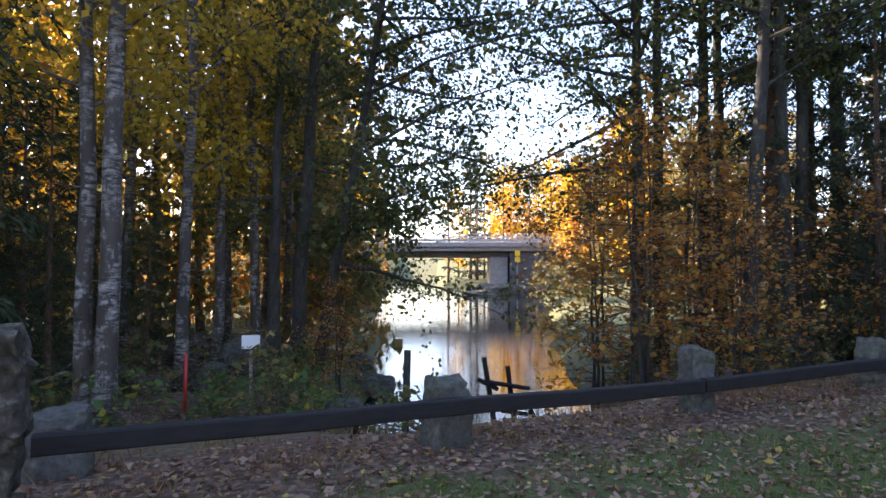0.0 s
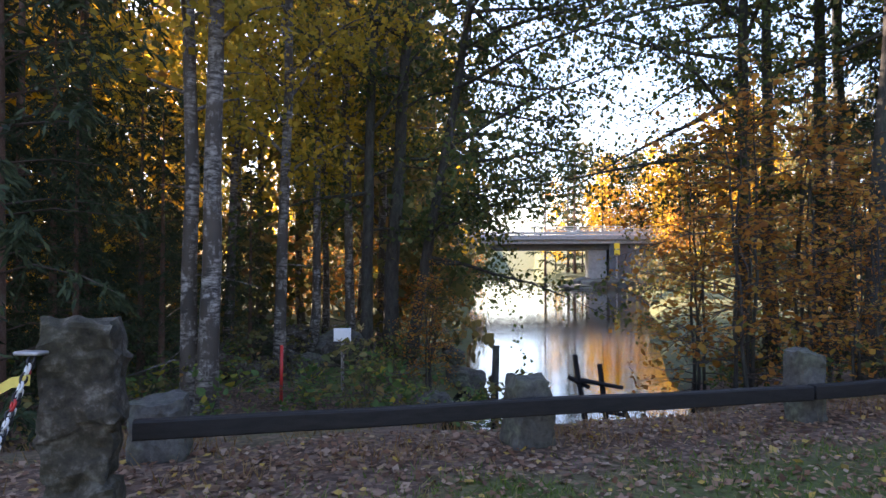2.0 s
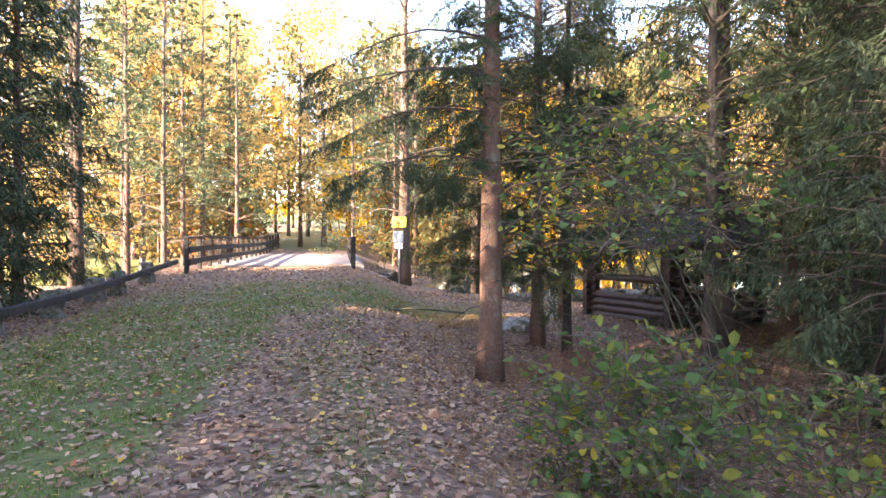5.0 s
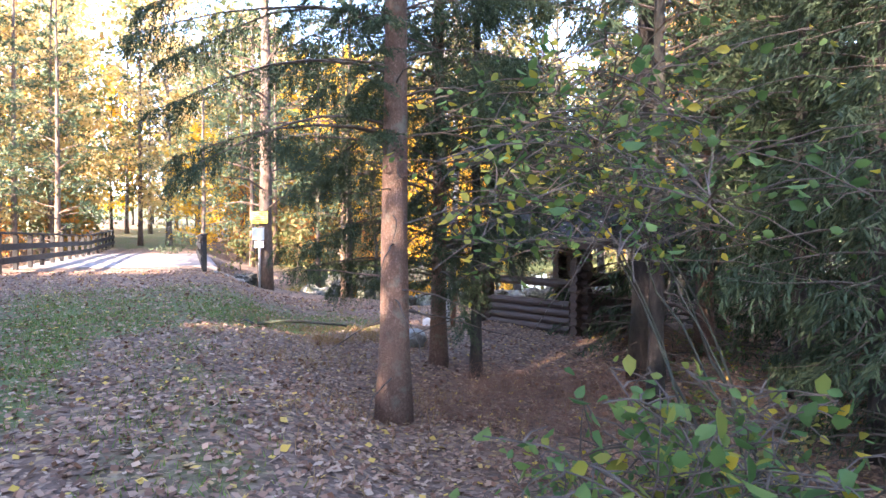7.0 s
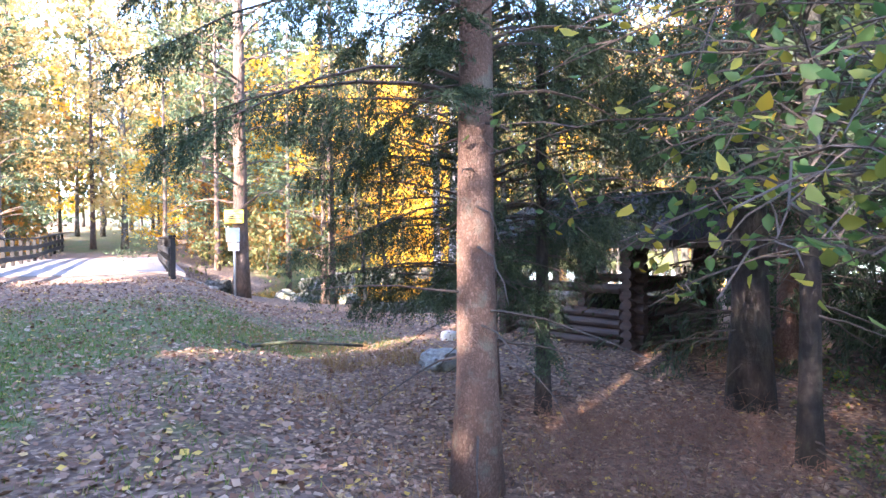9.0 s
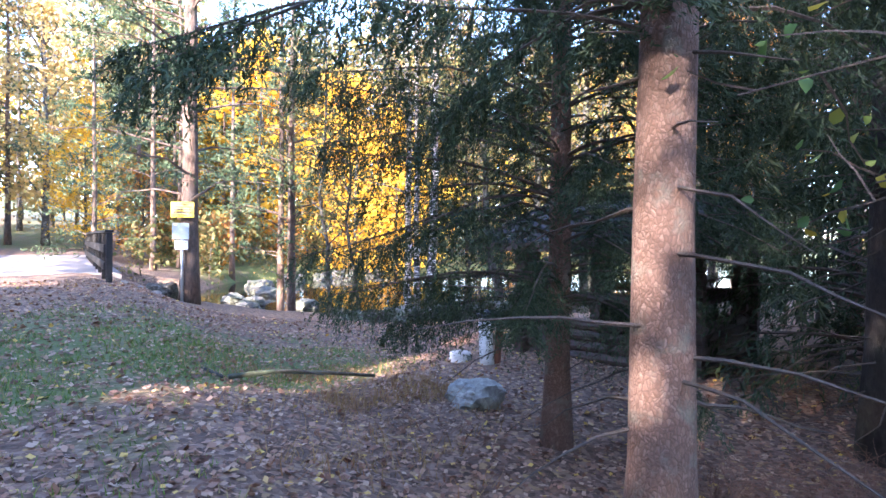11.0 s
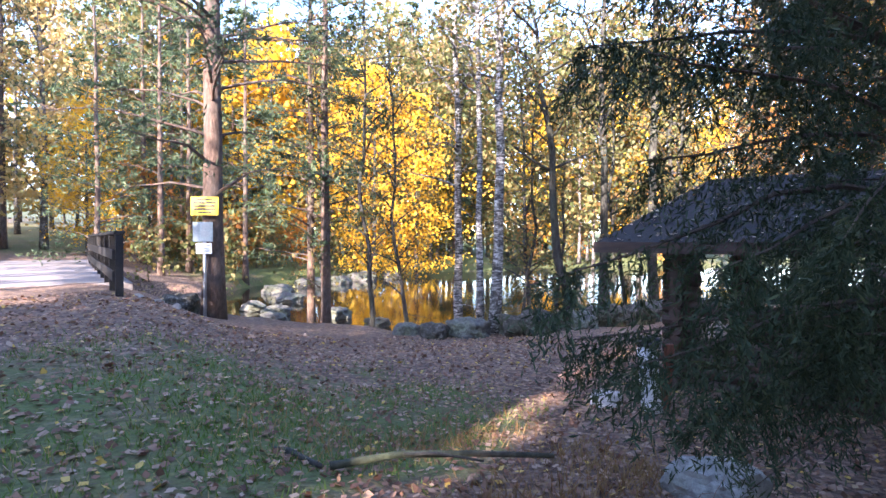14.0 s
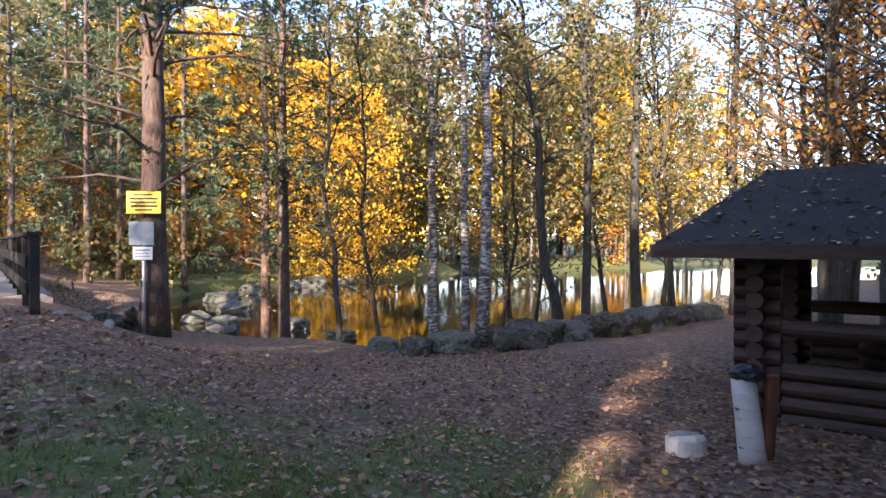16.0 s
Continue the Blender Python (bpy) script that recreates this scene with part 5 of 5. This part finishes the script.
wood(9, 30, 52, 70, 14, [far_b, far_g, far_o])
wood(-40, 40, 84, 110, 56, [far_b, far_g, far_s, far_g, far_o], 0.9, 1.4)
wood(-9, -4, 17, 50, 14, [far_b, far_b, far_g], 0.7, 1.1)
wood(-34, -12, 30, 74, 18, [far_b, far_s, far_g, far_b])
wood(-34, -14, -16, 26, 24, [far_s, far_b, far_s])
wood(-20, 14, -24, -12, 9, [far_s, far_b, far_s])
wood(-26, -11, 15, 27, 12, [far_b, far_g, far_s])
wood(60, 76, -44, -16, 16, [far_b, far_b, far_g], 1.0, 1.5)
wood(-16, -8, 8, 18, 5, [far_s, far_g], 0.5, 0.8)

# ---- undergrowth ----
bush = leafy_tree("hazel_bush", 81, 1.15, 0.012, M_TWIG, L_BUSH, "leafy green bush with some yellow leaves beside the track", "bush", low=0.12, limbs=10, reach=0.75, rise=0.6, droop=0.2, leaves=420, size=0.075, stems=4, sides=5, twigs=4, oval=True, flat=0.35, scatter=0.07)
stand(bush, 6.75, 0.62, 0, 1.15)
for x, y, t, k in ((7.15, 0.10, 80, 1.15), (6.3, 0.05, 150, 0.9), (6.9, 1.02, 10, 0.75), (7.7, 0.1, 300, 0.6), (5.3, -1.0, 40, 0.9), (6.6, -0.9, 110, 1.0)):
    again(bush, x, y, t, k)
hz = leafy_tree("hazel_bush", 82, 3.0, 0.014, M_ALDER, L_BUSH, "tall hazel with arching pale stems and broad leaves", "bush", low=0.66, limbs=14, reach=1.6, rise=0.35, droop=0.3, leaves=760, size=0.065, stems=3, sides=6, twigs=4, oval=True, flat=0.35, scatter=0.1, lean=(0.0, 0.48))
stand(hz, 8.7, -0.75, 0)
again(hz, 9.3, -0.9, 15, 1.15)
low_b = leafy_tree("bilberry_bush", 83, 0.6, 0.006, M_TWIG, L_BUSH, "low green undergrowth among the leaves", "bush", low=0.1, limbs=7, reach=0.45, rise=0.6, leaves=150, size=0.065, stems=4, sides=4, twigs=3, oval=True, flat=0.35, thin=False, scatter=0.06)
stand(low_b, -2.9, 8.2)
low_y = leafy_tree("bramble_bush", 84, 0.8, 0.006, M_TWIG, L_MIXED, "low bush with yellowing leaves on the bank", "bush", low=0.1, limbs=7, reach=0.5, rise=0.6, leaves=150, size=0.075, stems=4, sides=4, twigs=3, oval=True, flat=0.35, thin=False, scatter=0.07)
stand(low_y, -2.1, 9.0)
r2 = np.random.default_rng(7)
for _ in range(70):
    x, y = r2.uniform(-9, 1.0), r2.uniform(6.3, 14)
    if height(x, y) < -0.7 or x > -0.6 - 0.1 * (y - 9):
        continue
    again(low_b if r2.random() < 0.6 else low_y, x, y, r2.uniform(0, 360), r2.uniform(0.7, 1.4))
for _ in range(46):
    s, n = r2.uniform(1.5, 16), r2.uniform(5.8, 10.5)
    x, y = sn(s, n)
    if height(x, y) < -0.75:
        continue
    again(low_b if r2.random() < 0.5 else low_y, x, y, r2.uniform(0, 360), r2.uniform(0.6, 1.4))
for _ in range(40):
    x, y = r2.uniform(8, 19), r2.uniform(-9, 0.0)
    if 15.5 < x < 21 and -4 < y:
        continue
    again(low_b if r2.random() < 0.7 else low_y, x, y, r2.uniform(0, 360), r2.uniform(0.5, 1.0))


def dry_brush(x, y, seed, k=60, size=0.6):
    """A thicket of fine bare reddish twigs."""
    rg = np.random.default_rng(seed)
    root = thing("dry_brush", on(x, y), "bare reddish-brown twig thicket under the spruces", "brush", "dry brush")
    b = Builder()
    for _ in range(k):
        st = (rg.normal() * 0.30 * size / 0.6, rg.normal() * 0.30 * size / 0.6, -0.03)
        line = limb_line(rg, st, rg.uniform(0, 6.28), size * rg.uniform(0.4, 1.1), rg.uniform(0.5, 1.3), 0.25, 5, 0.12)
        b.tube(line, np.linspace(0.004, 0.0012, 5), 3, False)
        for _ in range(4):
            tw = limb_line(rg, along(line, np.array([rg.uniform(0.3, 0.95)]))[0], rg.uniform(0, 6.28), size * rg.uniform(0.12, 0.35), rg.uniform(-0.2, 0.8), 0.2, 3)
            b.tube(tw, [0.0025, 0.0015, 0.001], 3, False)
    tagged(part("branchwork", b, M_DRYTWIG, root), kind="stuff")


M_DRYTWIG = rough_surface("reddish dry twigs", [(0.3, (0.10, 0.05, 0.032)), (0.7, (0.26, 0.145, 0.095))], 40)
for i, (x, y, k, q) in enumerate(((11.0, 1.75, 70, 0.55), (11.5, 1.2, 90, 0.7), (11.9, 0.5, 90, 0.75), (10.7, 1.1, 80, 0.6), (12.4, 1.1, 70, 0.6), (12.1, -0.3, 80, 0.7), (10.4, 0.3, 80, 0.65), (11.3, -0.1, 70, 0.6), (9.6, 0.9, 50, 0.5), (14.0, 3.1, 45, 0.45))):
    dry_brush(x, y, 300 + i, k, q)


def fern(x, y, seed, k=9, size=0.55):
    rg = np.random.default_rng(seed)
    root = thing("fern", on(x, y), "bright green fern at the edge of the track", "fern", "ferns")
    for i in range(k):
        az = i * 2.4 + rg.uniform(-0.3, 0.3)
        line = limb_line(rg, (0, 0, 0.02), az, size * rg.uniform(0.7, 1.1), 1.05, 0.55, 12, 0.02)
        b = Builder()
        d = np.array([-math.sin(az), math.cos(az), 0.0])
        for j in range(1, 11):
            w = 0.13 * math.sin(math.pi * min(1, (j + 1.0) / 12)) ** 0.8 * size / 0.55
            for sg_ in (-1, 1):
                p, q = line[j], line[j] + d * sg_ * w + (line[min(j + 1, 11)] - line[j]) * 0.5 - np.array([0, 0, 0.015])
                o = (line[j] - line[j - 1]) * 0.42
                b.add([p - o, q, p + o, p + (q - p) * 0.5 + np.array([0, 0, 0.006])], [(0, 3, 1), (3, 2, 1), (0, 2, 3)])
        b.tube(line, np.linspace(0.005, 0.001, 12), 4, False)
        part("frond", b, L_FERN, root)


fern(5.55, 0.86, 1, 8, 0.42)
fern(5.75, 0.55, 2, 7, 0.38)

# boulders of the pond bank and the landing
B_LABEL = "grey lichened boulder in the pond bank"
for i, (x, y, a, c) in enumerate(((24.2, 3.75, 0.35, 0.25), (24.3, 2.95, 0.45, 0.32), (24.35, 1.75, 0.55, 0.40), (24.8, 0.95, 0.45, 0.35), (25.1, 0.35, 0.5, 0.35), (25.6, -0.55, 0.6, 0.42), (25.9, -1.3, 0.55, 0.40), (26.6, -2.2, 0.6, 0.42), (27.1, -3.0, 0.6, 0.38), (27.8, -3.9, 0.5, 0.32), (28.4, -4.9, 0.6, 0.35), (25.6, 1.2, 0.45, 0.35), (26.0, 0.3, 0.45, 0.3), (25.0, 4.3, 0.3, 0.2), (30, -7, 0.6, 0.4))):
    stone("boulder", on(x, y, 0.04), (a, a * 0.8, c), 100 + i, B_LABEL if i % 3 == 1 else "mossy dark boulder in the pond bank", M_STONE if i % 3 == 1 else M_MOSSY, group="bank boulders", blocky=0.5, turn=i * 47)
for i, (x, y, a) in enumerate(((29.5, 8.0, 0.55), (31.8, 8.3, 0.45), (28.6, 5.0, 0.35), (30.8, 6.2, 0.5), (33, 9.2, 0.5), (36, 8.5, 0.6), (26.4, 4.8, 0.25), (40, 9.5, 0.7), (44, 8.5, 0.8), (46.5, 7, 0.8), (49, 6.0, 0.9), (51.5, 4, 0.8))):
    stone("boulder", (x, y, WATER + 0.08), (a, a * 0.75, a * 0.5), 130 + i, "pale flat-topped boulder standing in the shallow water", M_STONE, group="water boulders", blocky=0.2, turn=i * 61)
for i in range(22):
    x, y = r2.uniform(-6.2, -1.2), r2.uniform(9.8, 15.5)
    a = r2.uniform(0.25, 0.55)
    stone("boulder", on(x, y, 0.12), (a, a * 0.8, a * 0.7), 160 + i, "mossy boulder heaped on the river bank", M_MOSSY if i % 3 else M_STONE, group="landing boulders", blocky=0.25, turn=i * 31)
stone("boulder", on(24.6, 9.15, 0.05), (0.45, 0.35, 0.28), 189, "dark boulder against the end of the railing", M_MOSSY, blocky=0.4)
stone("boulder", on(25.4, 9.0, 0.02), (0.35, 0.3, 0.2), 188, "dark boulder against the end of the railing", M_MOSSY, blocky=0.4)
stone("boulder", on(14.75, 2.62, 0.05), (0.29, 0.24, 0.21), 190, "pale grey lichened boulder half sunk beside the spruce", M_LICHEN, blocky=0.5, turn=20)
stone("boulder", (3.6, 62, WATER + 0.1), (1.6, 0.8, 0.35), 191, "flat dark rock in the river", M_STONE, blocky=0.2)
for i in range(9):
    stone("boulder", (4.2 + i * 1.1 + r2.uniform(-0.4, 0.4), 69 + r2.uniform(-4, 2), WATER + 0.2), (1.3, 0.9, 0.8), 200 + i, "boulder at the foot of the bridge pier", M_STONE, group="pier boulders", blocky=0.2, sub=2)

# fallen branch on the lawn
M_MOSSBARK = rough_surface("lichened bark", [(0.3, (0.03, 0.025, 0.02)), (0.55, (0.09, 0.08, 0.06)), (0.8, (0.24, 0.25, 0.17))], 9, (1, 1, 1), 0.95, 0.9, 0.02, (0.07, 0.08, 0.04))
BL, (BRX, BRY), BR = (15.13, 5.82), (14.76, 5.28), (14.9, 3.74)
fb = thing("fallen_branch", (BRX, BRY, ground_at(BRX, BRY) + 0.025), "broken mossy grey branch lying across the grass", "branch")
for pts_, r_ in (([(BL[0] - BRX, BL[1] - BRY, 0.02), ((BL[0] - BRX) * 0.6, (BL[1] - BRY) * 0.55, 0.05), (-0.03, 0.05, 0.02)], 0.029),
                 ([(-0.02, 0.0, 0.02), ((BR[0] - BRX) * 0.3, (BR[1] - BRY) * 0.3, 0.06), ((BR[0] - BRX) * 0.65, (BR[1] - BRY) * 0.65, 0.03), (BR[0] - BRX, BR[1] - BRY, -0.02)], 0.030),
                 ([((BR[0] - BRX) * 0.3, (BR[1] - BRY) * 0.3, 0.06), ((BR[0] - BRX) * 0.5 - 0.15, (BR[1] - BRY) * 0.45, 0.10), ((BR[0] - BRX) * 0.6 - 0.2, (BR[1] - BRY) * 0.65, 0.05)], 0.014)):
    b = Builder()
    b.tube(pts_, np.linspace(r_, r_ * 0.6, len(pts_)), 8)
    part("stick", b, M_ALDER if r_ < 0.0295 else M_MOSSBARK, fb, smooth=True)

# ---- ground cover ----
def scatter(k, s0, s1, n0, n1, seed):
    rg = np.random.default_rng(seed)
    s, n = rg.uniform(s0, s1, k), rg.uniform(n0, n1, k)
    x, y = s * U[0] + n * N[0], s * U[1] + n * N[1]
    return x, y, s, n, rg


x, y, s, n, rg = scatter(125000, -4, 24, -8.5, 5.6, 1)
keep = height(x, y) > -0.95
keep &= rg.random(len(x)) < np.where(grassiness(x, y) > 0.3, 0.8, 1.0) * np.interp(np.hypot(x - 6, y - 3), [6, 16], [1.0, 0.55])
x, y = x[keep], y[keep]
c = np.stack([x, y, height(x, y) + 0.014 + 0.012 * rg.random(len(x))], -1)
tagged(new("fallen_leaves", blades("fallen_leaves", c, 0.052, L_LITTER, rg, 0.65, 0.75)), "brown and yellow fallen leaves strewn over the ground", "fallen leaves", kind="stuff")


def tufts(name, k, s0, s1, n0, n1, seed, hgt, mat, label, rule):
    x, y, s, n, rg = scatter(k, s0, s1, n0, n1, seed)
    keep = rule(x, y, s, n, rg) & (height(x, y) > -0.95)
    x, y = x[keep], y[keep]
    kk = len(x)
    c = np.stack([x, y, height(x, y) - 0.005], -1)
    a = np.stack([rg.normal(size=kk) * 0.45, rg.normal(size=kk) * 0.45, np.ones(kk)], -1) * (hgt * rg.uniform(0.4, 1.2, kk))[:, None] * 0.5
    w = rg.normal(size=(kk, 3)) * (1, 1, 0)
    w /= np.linalg.norm(w, axis=1)[:, None] + 1e-9
    tagged(new(name, quads_mesh(name, c, a, w * 0.005, mat, tri=True)), label, "grass", kind="stuff")


patchy = lambda x, y: 0.5 + 0.35 * wobble(x, y, 1.3, 3.0) + 0.3 * wobble(x, y, 3.1, 1.0)
tufts("grass", 300000, -4, 23, -5, 5.0, 2, 0.07, L_GRASS, "short green grass along the track and lawn", lambda x, y, s, n, rg: rg.random(len(x)) < grassiness(x, y) * 1.3 * patchy(x, y).clip(0, 1))
tufts("dry_grass", 15000, -5, 12, 4.6, 6.8, 3, 0.17, L_DRY, "rusty dry grass and bracken under the beam fence", lambda x, y, s, n, rg: rg.random(len(x)) < (patchy(x, y) - 0.3).clip(0.03, 1))
tufts("dry_grass", 16000, 2, 17, -4.5, -1.0, 4, 0.16, L_DRY, "dry straw-coloured grass at the edge of the spruces", lambda x, y, s, n, rg: rg.random(len(x)) < (patchy(x, y) - 0.35).clip(0, 1) * 0.9)
tufts("dry_grass", 3500, 14.6, 16.6, -3.9, -2.3, 6, 0.15, L_DRY, "dry rusty grass beside the fallen branch", lambda x, y, s, n, rg: rg.random(len(x)) < (patchy(x, y) - 0.1).clip(0.1, 1))


# ---- gaps in the leaf canopy through which the sun falls on lawn, track and trunk ----
def canopy_gaps():
    """Takes out the leaves that hang in the sun's way to the few open, sunlit spots."""
    d = np.array(sun_dir)
    h = d[:2] / np.linalg.norm(d[:2])
    for crown in [o for o in bpy.data.objects if o.name.startswith("crown") and o.parent]:
        data = crown.data
        k = len(data.vertices) // 4
        if len(data.loops) != 4 * k or len(data.polygons) != k:
            continue
        co = np.empty(k * 12, np.float32)
        data.vertices.foreach_get("co", co)
        m = np.array(crown.parent.matrix_basis)
        v = co.reshape(-1, 3) @ m[:3, :3].T + m[:3, 3]
        c = v.reshape(k, 4, 3).mean(1)
        foot = c[:, :2] - d[:2] * ((c[:, 2] + 0.1) / d[2])[:, None]
        a, q = foot @ h, foot @ np.array([h[1], -h[0]])
        s, n = foot @ U, foot @ N
        uneven = 0.5 * wobble(foot[:, 0], foot[:, 1], 1.9, 2.0)
        fleck = wobble(foot[:, 0], foot[:, 1], 4.3, 0.6)
        lit = (np.abs(q - 12.25 - 0.25 * uneven) < 0.42) & (a > -17.5) & (a < -8.3) & ((fleck > -0.25) | ((a > -13.5) & (fleck > -0.8)))
        lit |= (np.abs(q - 8.05) < 0.20) & (a > -13.2) & (a < -7.3) & (fleck > -0.6)
        lit |= (s > 23.5) & (s < 42) & (n > -1.2) & (n < 4.2) & (uneven > -0.3)
        lit &= c[:, 2] > 1.0
        if lit.any():
            keep = v.reshape(k, 4, 3)[~lit]
            keep = (keep.reshape(-1, 3) - m[:3, 3]) @ np.linalg.inv(m[:3, :3]).T
            keep = keep.reshape(-1, 4, 3)
            fresh = bpy.data.meshes.new("crown")
            fresh.vertices.add(len(keep) * 4)
            fresh.vertices.foreach_set("co", keep.astype(np.float32).ravel())
            fresh.loops.add(len(keep) * 4)
            fresh.loops.foreach_set("vertex_index", np.arange(len(keep) * 4, dtype=np.int32))
            fresh.polygons.add(len(keep))
            fresh.polygons.foreach_set("loop_start", np.arange(0, len(keep) * 4, 4, dtype=np.int32))
            fresh.update(calc_edges=True)
            fresh.materials.append(data.materials[0])
            crown.data = fresh


canopy_gaps()
